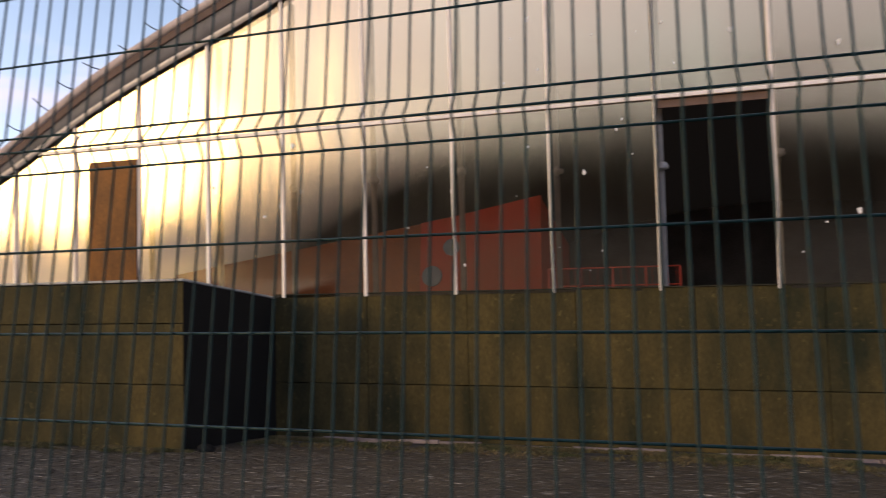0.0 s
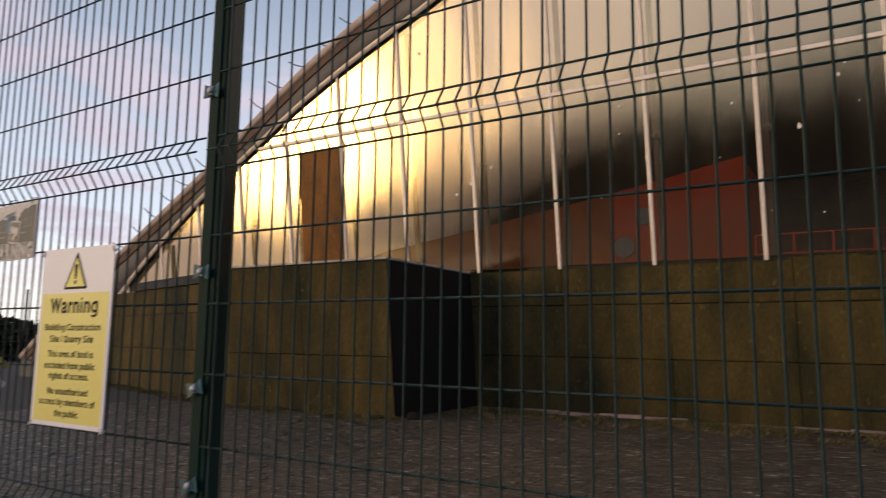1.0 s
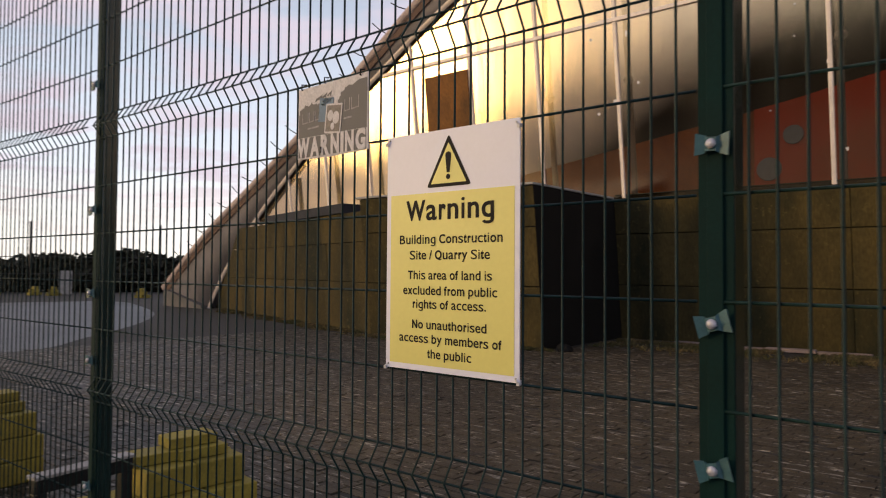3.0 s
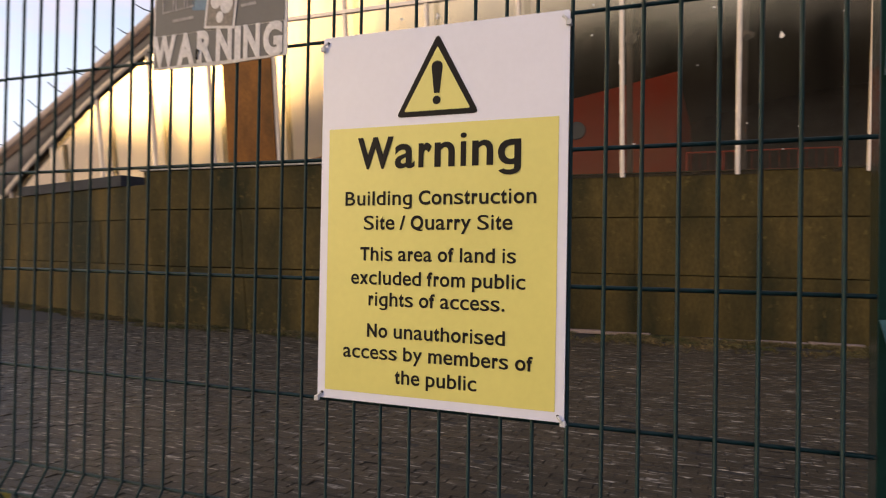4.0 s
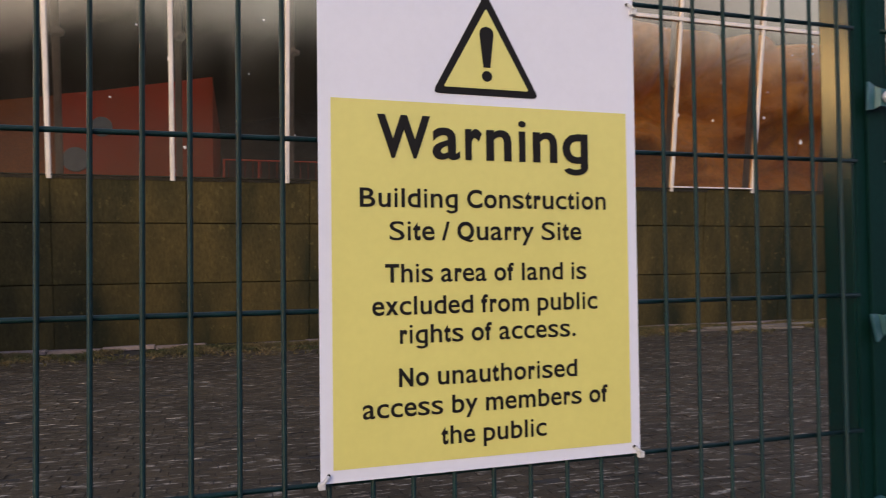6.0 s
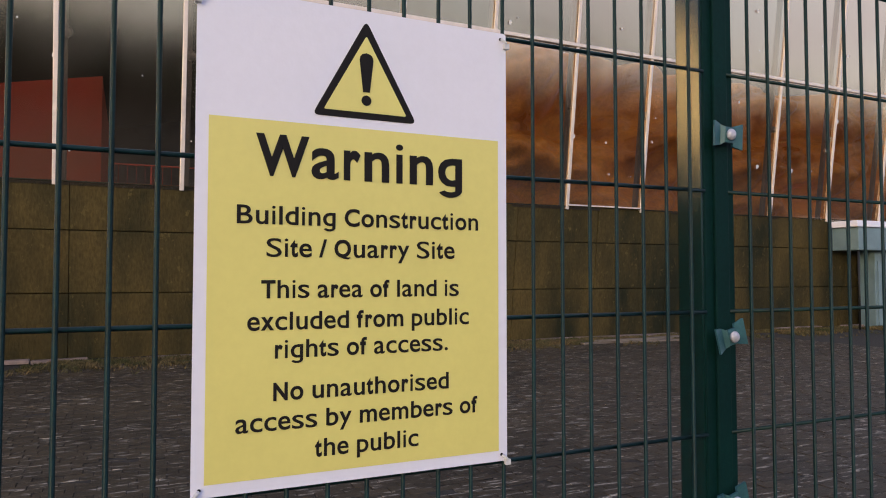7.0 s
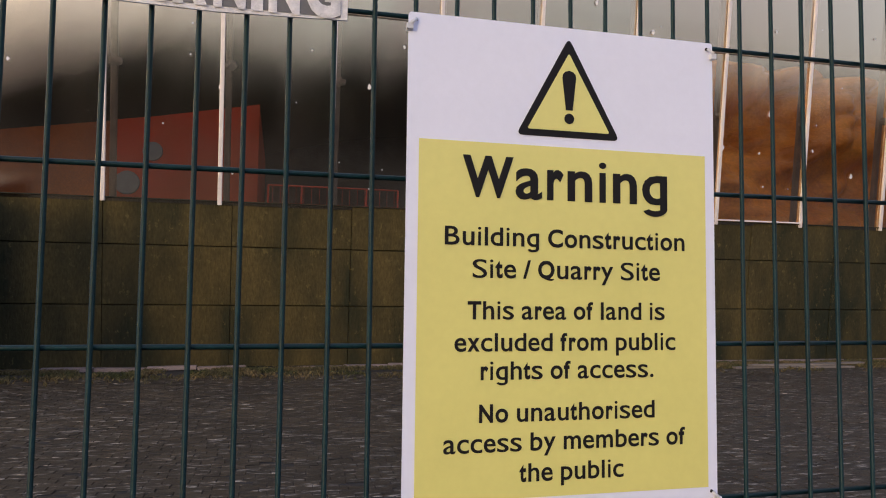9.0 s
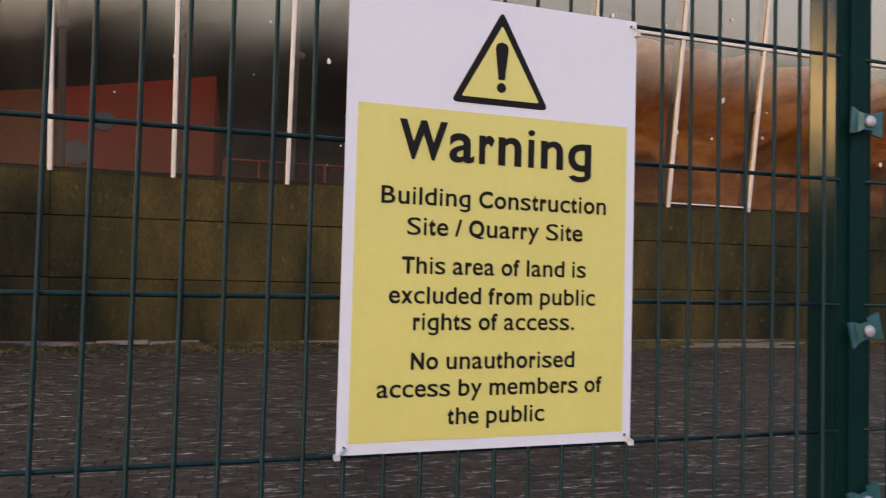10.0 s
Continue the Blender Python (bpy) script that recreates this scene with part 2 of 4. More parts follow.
M_CONC = material("grey_board_marked_concrete", (0.185, 0.165, 0.165), 0.85, 0, 0.75, 0.8, 40, 0.35, tint=(0.11, 0.1, 0.104))
M_FOOT = material("foot_grey_concrete", (0.17, 0.155, 0.15), 0.85, 0, 0.75, 0.8, 40, 0.35, tint=(0.1, 0.094, 0.09))
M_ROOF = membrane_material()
M_FASCIA_TOP = material("pinkish_roof_edge", (0.56, 0.44, 0.4), 0.9, 0, 0.7, 1.5, 30, 0.6)
M_FASCIA = material("dark_brown_edge", (0.15, 0.09, 0.07), 0.8, 0, 0.7, 1.5, 40, 0.3)
M_STEEL = material("dark_steel", (0.03, 0.03, 0.032), 0.5, 0.5, 0.7, 10, 90, 0.1)
M_RED = material("red_orange_render", (0.52, 0.036, 0.009), 0.8, 0, 0.7, 0.22, 20, 0.1, tint=(0.36, 0.07, 0.018))
M_DISC = material("grey_disc", (0.2, 0.24, 0.28), 0.7, 0, 0.8, 4, 30, 0.1)
M_RAILRED = material("red_rail_paint", (0.55, 0.07, 0.03), 0.5, 0, 0.8, 5, 60, 0.05)
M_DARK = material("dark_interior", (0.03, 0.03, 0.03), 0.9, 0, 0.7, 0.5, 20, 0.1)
M_BACK = material("grey_back_wall", (0.26, 0.25, 0.24), 0.9, 0, 0.6, 0.3, 8, 0.1)
M_TARP = material("bronze_tarpaulin", (1.0, 0.45, 0.045), 0.3, 0, 0.6, 0.6, 12, 0.3, spec=0.25, tint=(0.55, 0.2, 0.02))
M_BLOCK = material("yellow_painted_block", (0.33, 0.26, 0.035), 0.75, 0, 0.7, 5, 60, 0.35, per_object=0.12)
M_FLASH = material("dull_lead_flashing", (0.05, 0.05, 0.06), 0.8, 0, 0.6, 1.5, 40, 0.2, spec=0.15)
M_STAND = material("black_steel_stand", (0.02, 0.02, 0.022), 0.5, 0.3, 0.7, 10, 90, 0.1)
M_CAPGREY = material("pale_timber_cap", (0.4, 0.38, 0.36), 0.8, 0, 0.7, 8, 80, 0.2)
M_CABIN = material("blue_grey_cladding", (0.2, 0.28, 0.31), 0.5, 0.1, 0.8, 3, 60, 0.1)
M_LEAF = material("dark_leaves", (0.03, 0.03, 0.02), 0.8, 0, 0.5, 0.6, 8, 0, tint=(0.014, 0.015, 0.01), per_object=0.4, spec=0.2)
M_BARK = material("dark_bark", (0.06, 0.045, 0.035), 0.9, 0, 0.6, 4, 40, 0.4)
M_PLANK = material("weathered_plank", (0.22, 0.18, 0.15), 0.85, 0, 0.65, 3, 50, 0.4, stretch=(0.3, 1, 1))

# ---------------------------------------------------------------- mesh helpers


def mesh_of(name, verts, faces, mat, smooth=False):
    me = bpy.data.meshes.new(name)
    me.from_pydata([tuple(v) for v in verts], [], [tuple(f) for f in faces])
    me.materials.append(mat)
    if smooth:
        me.polygons.foreach_set("use_smooth", [True] * len(me.polygons))
    me.update()
    return me


def part(name, bm, mat, parent=None, label=""):
    """One bmesh, or one finished mesh, as one object under a thing or a part."""
    if isinstance(bm, bpy.types.Mesh):
        me = bm
    else:
        bmesh.ops.recalc_face_normals(bm, faces=bm.faces)
        me = bpy.data.meshes.new(name)
        bm.to_mesh(me)
        bm.free()
        me.materials.append(mat)
    ob = new(name, me)
    ob.parent = parent
    return tagged(ob, label)


def empty(name, label, category, group="", kind="", at=(0, 0, 0)):
    ob = new(name)
    ob.empty_display_size = 0.1
    ob.location = at
    return tagged(ob, label, category, group, kind)


def box(x0, x1, y0, y1, z0, z1, bevel=0.0, turn=None, bm=None):
    bm = bm or bmesh.new()
    m = Matrix.Translation(((x0 + x1) / 2, (y0 + y1) / 2, (z0 + z1) / 2))
    if turn is not None:
        m = m @ turn
    r = bmesh.ops.create_cube(bm, size=1.0, matrix=m @ Matrix.Diagonal((x1 - x0, y1 - y0, z1 - z0, 1)))
    if bevel:
        es = list({e for v in r["verts"] for e in v.link_edges})
        bmesh.ops.bevel(bm, geom=es, offset=bevel, segments=2, affect="EDGES", profile=0.5)
    return bm


def tube(points, radius, sides=6):
    """Verts and faces of a tube along points."""
    vs, fs = [], []
    P = [Vector(p) for p in points]
    for i, p in enumerate(P):
        d = (P[min(i + 1, len(P) - 1)] - P[max(i - 1, 0)]).normalized()
        s = d.cross(Vector((0, 1, 0)) if abs(d.y) < 0.9 else Vector((1, 0, 0))).normalized()
        u = s.cross(d)
        for k in range(sides):
            w = 2 * math.pi * k / sides
            vs.append(p + radius * (math.cos(w) * s + math.sin(w) * u))
    n = len(P)
    for i in range(n - 1):
        for k in range(sides):
            q = (k + 1) % sides
            fs.append((i * sides + k, i * sides + q, (i + 1) * sides + q, (i + 1) * sides + k))
    fs.append(tuple(range(sides - 1, -1, -1)))
    fs.append(tuple((n - 1) * sides + k for k in range(sides)))
    return vs, fs


def rod(name, points, radius, mat, parent=None, label="", sides=6):
    return part(name, mesh_of(name, *tube(points, radius, sides), mat, True), mat, parent, label)


def smooth_curve(ctrl, n=10):
    """Catmull-Rom through control points."""
    P = [Vector(c) for c in ctrl]
    P = [2 * P[0] - P[1]] + P + [2 * P[-1] - P[-2]]
    out = []
    for i in range(1, len(P) - 2):
        for k in range(n):
            t = k / n
            a, b, c, d = P[i - 1:i + 3]
            out.append(0.5 * ((2 * b) + (c - a) * t + (2 * a - 5 * b + 4 * c - d) * t * t + (3 * b - a - 3 * c + d) * t ** 3))
    out.append(P[-2])
    return out


GROUND_Z = -0.06


def face_y(z):
    """The glazed front leans out over the yard."""
    return 13.58 - (z - 3.27) * 0.128


# ---------------------------------------------------------------- ground
def flat(name, x0, x1, y0, y1, z, mat, nx=1, ny=1):
    vs = [(x0 + (x1 - x0) * i / nx, y0 + (y1 - y0) * j / ny, z) for j in range(ny + 1) for i in range(nx + 1)]
    fs = [(j * (nx + 1) + i, j * (nx + 1) + i + 1, (j + 1) * (nx + 1) + i + 1, (j + 1) * (nx + 1) + i) for j in range(ny) for i in range(nx)]
    return mesh_of(name, vs, fs, mat)


ground = tagged(new("ground", flat("ground", -600, 600, -600, 600, GROUND_Z, M_GROUND, 24, 24)), "dark gritty ground reaching to the horizon", "ground", kind="structure")

# pale smooth access road curving past the end of the building
def build_road():
    line = smooth_curve([(-29.5, 13.8, 0), (-22.5, 11.2, 0), (-18.2, 8.6, 0), (-14.8, 5.6, 0), (-13.0, 3.6, 0), (-14.5, 1.0, 0), (-18, -4, 0), (-24, -14, 0), (-32, -30, 0)], 8)
    vs, fs = [], []
    for p in line:      # inner edge and the far edge across the carriageway
        vs += [(p.x, p.y, GROUND_Z + 0.006), (-33.5 + (p.y - 8) * 0.25 - max(0, 2 - p.y) * 0.6, p.y, GROUND_Z + 0.006)]
    for i in range(len(line) - 1):
        fs.append((2 * i, 2 * i + 2, 2 * i + 3, 2 * i + 1))
    return tagged(new("road", mesh_of("road", vs, fs, M_ROAD, True)), "smooth damp pale grey access road", "road", kind="structure")


build_road()

# ---------------------------------------------------------------- base wall
wall_front = tagged(new("wall_front", None), "mossy ochre panelled retaining wall under the glazing", "wall", kind="structure")
wall_block = tagged(new("wall_block", None), "projecting mossy wall block with a dark side", "wall", kind="structure")
wall_left = tagged(new("wall_left", None), "mossy angled wall beside the arch foot", "wall", kind="structure")


def panel_mesh(w, h, d):
    bm = box(0, w, 0, d, 0, h, 0.006)
    me = bpy.data.meshes.new("panel")
    bmesh.ops.recalc_face_normals(bm, faces=bm.faces)
    bm.to_mesh(me)
    bm.free()
    return me


LEAN = 0.128


def leaned(bm):
    """Shears a block so that its front overhangs."""
    for v in bm.verts:
        v.co.y -= LEAN * (v.co.z - GROUND_Z)
    return bm


def panelled(parent, origin, direction, length, zs, width, mat, lean=0.0, seed=1, rake=0.0):
    """Panels with open joints along a wall line; direction is along the wall, the face looks to its right; rake slopes the near end."""
    rnd = random.Random(seed)
    d = Vector((math.cos(direction), math.sin(direction), 0))
    for r in range(len(zs) - 1):
        h = zs[r + 1] - zs[r]
        o = rake * (zs[r] - zs[0])
        n = max(1, round((length - o) / width))
        w = (length - o) / n
        me = panel_mesh(w - 0.012, h - 0.012, 0.12)
        me.materials.append(mat)
        for i in range(n):
            ob = new("panel", me)
            if rake and i == 0:
                cut = me.copy()
                for v in cut.vertices:
                    if v.co.x < w / 2:
                        v.co.x += rake * v.co.z
                ob.data = cut
            p = Vector(origin) + d * (o + i * w + 0.006)
            ob.matrix_world = Matrix.Translation((p.x, p.y, zs[r] + 0.006)) @ Matrix.Rotation(direction, 4, "Z") @ Matrix.Translation((0, rnd.uniform(-0.008, 0.008) - lean * (zs[r] - GROUND_Z), 0)) @ Matrix.Rotation(math.atan(lean), 4, "X")
            ob.parent = parent


COURSES = [GROUND_Z, 1.2, 2.38, 3.27]
BASE_Y = face_y(GROUND_Z)
panelled(wall_front, (-5.9, BASE_Y, 0), 0, 40.8, COURSES, 2.4, M_MOSS, LEAN, seed=3)
part("core", leaned(box(-5.9, 34.9, BASE_Y + 0.1, BASE_Y + 0.5, GROUND_Z, 3.24)), M_WALLCORE, wall_front)
panelled(wall_block, (-10.75, 10.5, 0), 0, 4.85, COURSES[:3] + [3.18], 2.43, M_MOSS, LEAN, seed=4)
# side turned from the sun, with its shade in the colour
part("side", leaned(box(-6.0, -5.9, 10.505, 14.1, GROUND_Z, 3.18)), M_DARKSIDE, wall_block, "side face coloured near black for its shade")
part("core", leaned(box(-10.7, -6.03, 10.62, 14.3, GROUND_Z, 3.17)), M_WALLCORE, wall_block)
part("coping", box(-10.85, -5.88, 10.04, 13.58, 3.185, 3.235, 0.012), M_COPING, wall_block, "pale worn coping slab")
LEFT_A = math.atan2(10.45 - 14.1, -10.75 + 23.3)
panelled(wall_left, (-23.3, 14.2, 0), LEFT_A, 13.05, [GROUND_Z, 1.2, 2.2, 2.95], 2.4, M_MOSS, LEAN * 0.6, seed=6, rake=1.15)
bm = leaned(box(0.1, 13.05, 0.35, 0.8, GROUND_Z, 2.93))
for v in bm.verts:
    if v.co.x < 1 and v.co.z > 1:
        v.co.x += 3.5
bm.transform(Matrix.Translation((-23.3, 14.1, 0)) @ Matrix.Rotation(LEFT_A, 4, "Z"))
part("core", bm, M_WALLCORE, wall_left)
bm = box(6.3, 11.9, -0.2, 0.4, 2.95, 3.2, 0.01)
bm.transform(Matrix.Translation((-23.3, 14.1, 0)) @ Matrix.Rotation(LEFT_A, 4, "Z"))
part("coping", bm, M_FLASH, wall_left, "dark flashing strip")

# ---------------------------------------------------------------- arched building
building = empty("arched_hall", "large arched hall with a leaning glazed front", "building", kind="structure", at=(0, 13, 0))
building.location = (0, 0, 0)
OUTER = [(-26.51, 0.73), (-22.79, 2.93), (-18.6, 5.0), (-15.34, 6.68), (-12.79, 8.06), (-11.06, 9.05), (-8.71, 10.12), (-6.16, 11.14), (-2.08, 12.82), (6, 14.7), (14, 15.3)]
INNER = [(-23.3, GROUND_Z), (-21.7, 1.62), (-19.35, 3.5), (-17.6, 4.68), (-15.5, 5.98), (-13.5, 7.0), (-11.2, 8.2), (-9.0, 9.15), (-6.2, 10.22), (-2, 12.0), (6, 14.1), (14, 14.7)]


def mirrored(c, x0=14):
    return c + [(2 * x0 - x, z) for x, z in c[-2::-1]]


outer = smooth_curve([(x, 0, z) for x, z in mirrored(OUTER)], 6)
inner = smooth_curve([(x, 0, z) for x, z in mirrored(INNER)], 6)


def resample(pts, n):
    ln = [0]
    for a, b in zip(pts, pts[1:]):
        ln.append(ln[-1] + (b - a).length)
    out = []
    for i in range(n):
        s = ln[-1] * i / (n - 1)
        k = max(j for j in range(len(ln) - 1) if ln[j] <= s + 1e-9)
        out.append(pts[k].lerp(pts[k + 1], min(1, (s - ln[k]) / max(1e-9, ln[k + 1] - ln[k]))))
    return out


outer, inner = resample(outer, 90), resample(inner, 90)


def ribbon(rows, mat, name, smooth=True):
    n = len(rows[0])
    vs = [p for r in rows for p in r]
    fs = [(j * n + i, j * n + i + 1, (j + 1) * n + i + 1, (j + 1) * n + i) for j in range(len(rows) - 1) for i in range(n - 1)]
    return mesh_of(name, vs, fs, mat, smooth)


def shift(pts, dy, dz=0.0):
    return [Vector((p.x, face_y(p.z) + dy, p.z + dz)) for p in pts]


def outward(pts, d):
    out = []
    for i, p in enumerate(pts):
        t = (pts[min(i + 1, len(pts) - 1)] - pts[max(i - 1, 0)]).normalized()
        out.append(p + Vector((-t.z, 0, t.x)) * d)
    return out


part("verge", ribbon([shift(outward(outer, -0.34), -0.10), shift(outward(outer, -0.34), -0.2), shift(inner, -0.13), shift(inner, 0.3)], M_CONC, "verge"), M_CONC, building, "stained concrete arch verge")
part("fascia", ribbon([shift(outward(outer, -0.36), -0.1), shift(outward(outer, -0.36), -0.235), shift(outward(outer, -0.2), -0.245), shift(outward(outer, -0.18), -0.1)], M_FASCIA, "fascia", False), M_FASCIA, building, "dark brown lower edge of the arched roof")
part("roof_edge", ribbon([shift(outward(outer, -0.19), -0.2), shift(outward(outer, -0.17), -0.28), shift(outward(outer, 0.01), -0.28), shift(outward(outer, 0.07), -0.15), shift(outer, 0.25)], M_FASCIA_TOP, "roof_edge"), M_FASCIA_TOP, building, "pinkish weathered roof edge")
part("roof", ribbon([shift(outer, 0.2), [Vector((p.x, 60, p.z)) for p in outer]], M_ROOF, "roof"), M_ROOF, building, "arched roof, translucent at the front to light the hall")
# pale bead along the inner edge of the verge
part("edge_bead", ribbon([shift(outward(inner, 0.06), -0.14), shift(inner, -0.18), shift(outward(inner, -0.06), -0.1)], M_BAR, "edge_bead"), M_BAR, building)
FY = face_y(0)
FOOT = [(-26.2, GROUND_Z), (-23.32, GROUND_Z), (-23.36, 0.05), (-26.0, 0.62), (-26.2, 0.6)]
vs = [(x, FY - 0.42, z) for x, z in FOOT] + [(x, FY + 0.6, z) for x, z in FOOT]
fs = [(0, 1, 2, 3, 4), (9, 8, 7, 6, 5)] + [(i, i + 5, (i + 1) % 5 + 5, (i + 1) % 5) for i in range(5)]
part("arch_foot", mesh_of("arch_foot", vs, fs, M_FOOT), M_FOOT, building, "grey concrete foot of the arch")


# spikes along the roof edge
spike = None
for i in range(2, 40):
    p, q = shift([outer[i]], -0.2)[0], shift([outer[i + 1]], -0.2)[0]
    b = p.lerp(q, 0.3)
    if spike is None:
        spike = mesh_of("roof_spike", *tube([(0.1, 0, -0.08), (-0.3, -0.06, 0.08), (-0.52, -0.1, 0.22)], 0.017, 5), M_STEEL, True)
    ob = new("roof_spike", spike)
    ob.location, ob.parent = b, building
    ob.rotation_euler = (0, radians(random.uniform(-14, 14)), radians(random.uniform(-20, 20)))

# glazing bars, sheets and rails
RAIL_Z = 7.2


def arch_top(x):
    for a, b in zip(inner, inner[1:]):
        if a.x <= x <= b.x:
            return a.z + (b.z - a.z) * (x - a.x) / max(1e-6, b.x - a.x)
    return 0.0


glazed_front = empty("glazed_front", "leaning front of clear sheets between pale bars", "glazing", kind="structure")
cols = [-3.5 + 2.14 * i + 0.0154 * i * i for i in range(-8, 17)]      # bays widen a little along the front
BAY_OPEN, BAY_SILL = cols[11], cols[14]
for x in cols:
    top = arch_top(x)
    base = 2.6 if x < -10 else 3.2
    if top < base + 0.3:
        continue
    bm = bmesh.new()
    L0, L1 = Vector((x, face_y(base), base)), Vector((x, face_y(top), top))
    up = (L1 - L0).normalized()
    nrm = Vector((1, 0, 0)).cross(up)
    if nrm.y > 0:
        nrm = -nrm
    M = Matrix.Translation((L0 + L1) / 2) @ Matrix((Vector((1, 0, 0)), nrm, up)).transposed().to_4x4()
    bm = box(-0.042, 0.042, 0.005, 0.055, -(L1 - L0).length / 2, (L1 - L0).length / 2, 0.012)
    bm.transform(M)
    part("glazing_bar", bm, M_BAR, glazed_front)
    bm = box(-0.06 + 0.1, 0.06 + 0.1, -0.42, -0.3, -(L1 - L0).length / 2, (L1 - L0).length / 2, 0.02)
    bm.transform(M)
    part("inner_post", bm, M_MULLION, glazed_front)
    zb = 5.85 + 0.35 * noise.noise((x, 3, 1))
    if top > 7:
        bm = bmesh.new()
        bmesh.ops.create_icosphere(bm, subdivisions=2, radius=0.1)
        for v in bm.verts:
            v.co *= 1 + 0.5 * noise.noise(v.co * 14 + Vector((x, 0, 0)))
            v.co.x *= 1.2
        bm.transform(Matrix.Translation((x + 0.14, face_y(zb) + 0.26, zb)))
        part("bracket", bm, M_COPING, glazed_front, "pale lumpy bracket on a post")


def sheet(x0, x1, z0, z1, seed):
    """A slightly rippled clear sheet; its top follows the arch."""
    nx, nz = 8, 14
    vs = []
    for j in range(nz + 1):
        for i in range(nx + 1):
            x = x0 + (x1 - x0) * i / nx
            zt = min(z1, max(arch_top(x), z0 + 0.05))
            z = z0 + (zt - z0) * j / nz
            d = 0.02 * math.sin(math.pi * i / nx) * noise.noise((x * 0.35 + seed * 7.1, z * 0.22, seed)) + 0.012 * noise.noise((x * 0.9, z * 0.35, seed + 3))
            vs.append((x, face_y(z) + d, z))
    fs = [(j * (nx + 1) + i, j * (nx + 1) + i + 1, (j + 1) * (nx + 1) + i + 1, (j + 1) * (nx + 1) + i) for j in range(nz) for i in range(nx)]
    return mesh_of("clear_sheet", vs, fs, M_GLAZE, True)


for i, x in enumerate(cols[:-1]):
    base = 2.6 if x < -10 else 3.2
    for k, (z0, z1) in enumerate(((base, RAIL_Z), (RAIL_Z, 11.0), (11.0, 16.2))):
        if max(arch_top(x), arch_top(cols[i + 1])) < z0 + 0.3:
            continue
        if k == 0 and x == BAY_OPEN:
            part("header_strip", box(x + 0.06, cols[i + 1] - 0.06, 13.1, 13.14, 6.98, RAIL_Z - 0.05, 0.005), M_FASCIA, glazed_front, "brown strip over a bay whose sheet is missing")
            continue
        part("clear_sheet", sheet(x, cols[i + 1], z0, z1, i * 3 + k), M_GLAZE, glazed_front)

for z in (RAIL_Z, 11.0):
    xs = [x for x in (-22 + 0.25 * k for k in range(240)) if arch_top(x) > z]
    bm = box(min(xs), max(xs), face_y(z) - 0.07, face_y(z) - 0.004, z - 0.045, z + 0.045, 0.01)
    part("glazing_rail", bm, M_BAR, glazed_front)
part("bay_sill", box(BAY_SILL, cols[15], 13.49, 13.53, 3.285, 3.32, 0.006), M_BAR, glazed_front)
part("sill", box(-5.85, 34.9, 13.54, 13.75, 3.262, 3.285, 0.006), M_WALLCORE, glazed_front)

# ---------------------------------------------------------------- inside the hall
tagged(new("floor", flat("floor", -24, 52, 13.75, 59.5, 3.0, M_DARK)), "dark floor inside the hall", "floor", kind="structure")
tagged(new("wall_back", flat("wall_back", -26, 54, 0, 17, 0, M_BACK)), "dark back wall of the hall", "wall", kind="structure").matrix_world = Matrix.Translation((0, 59, 0)) @ Matrix.Rotation(radians(90), 4, "X")


def disc(r, d, n=24):
    bm = bmesh.new()
    bmesh.ops.create_cone(bm, cap_ends=True, segments=n, radius1=r, radius2=r * 0.96, depth=d)
    return bm


def build_red_wall():
    thing = empty("painted_wall", "red-orange rendered wall inside the hall with grey discs", "wall", kind="structure")
    vs = [(-5.9, 25.0, 3.0), (-1.0, 25.0, 3.0), (-1.0, 25.0, 8.3), (-4.6, 25.0, 7.6), (-5.9, 25.0, 7.4)]
    vs += [(x, 25.35, z) for x, y, z in vs]
    fs = [(0, 1, 2, 3, 4), (9, 8, 7, 6, 5)] + [(i, i + 5, (i + 1) % 5 + 5, (i + 1) % 5) for i in range(5)]
    part("wall_slab", mesh_of("wall_slab", vs, fs, M_RED), M_RED, thing)
    for x, z, r in ((-5.4, 5.2, 0.42), (-4.6, 6.35, 0.34)):
        bm = disc(r, 0.06)
        bm.transform(Matrix.Translation((x, 24.96, z)) @ Matrix.Rotation(radians(90), 4, "X"))
        part("disc", bm, M_DISC, thing, "grey painted disc")
    # the same wall turns the corner towards the back
    part("return_wall", box(-1.3, -1.0, 25.36, 36, 3.0, 8.2), M_RED, thing)


build_red_wall()
M_OCHRE = material("ochre_render", (0.36, 0.11, 0.01), 0.8, 0, 0.6, 0.25, 15, 0.1, tint=(0.18, 0.045, 0.006))
vs = [(-22, 25.15, 3.0), (-5.95, 25.15, 3.0), (-5.95, 25.15, 7.4), (-22, 25.15, 4.9)]
vs += [(x, 25.45, z) for x, y, z in vs]
fs = [(0, 1, 2, 3), (7, 6, 5, 4)] + [(i, i + 4, (i + 1) % 4 + 4, (i + 1) % 4) for i in range(4)]
tagged(part("wall_ochre", mesh_of("wall_ochre", vs, fs, M_OCHRE), M_OCHRE), "brown-ochre rendered wall inside the hall", "wall", kind="structure")


def build_guard_rail():
    thing = empty("guard_rail", "red painted tubular guard rail on the dark hall floor", "railing", at=(1.7, 24, 3.0))
    for x in (-2.3, -1.15, 0.0, 1.15, 2.3):
        rod("post", [(x, 0, 0), (x, 0, 2.2)], 0.035, M_RAILRED, thing, sides=8)
    for z in (0.9, 1.55, 2.2):
        rod("rail", [(-2.3, 0, z), (2.3, 0, z)], 0.03, M_RAILRED, thing, sides=8)
    for k in range(17):
        x = -2.15 + k * 0.27
        rod("infill_bar", [(x, 0, 0.9), (x, 0, 2.2)], 0.008, M_RAILRED, thing, sides=5)


build_guard_rail()


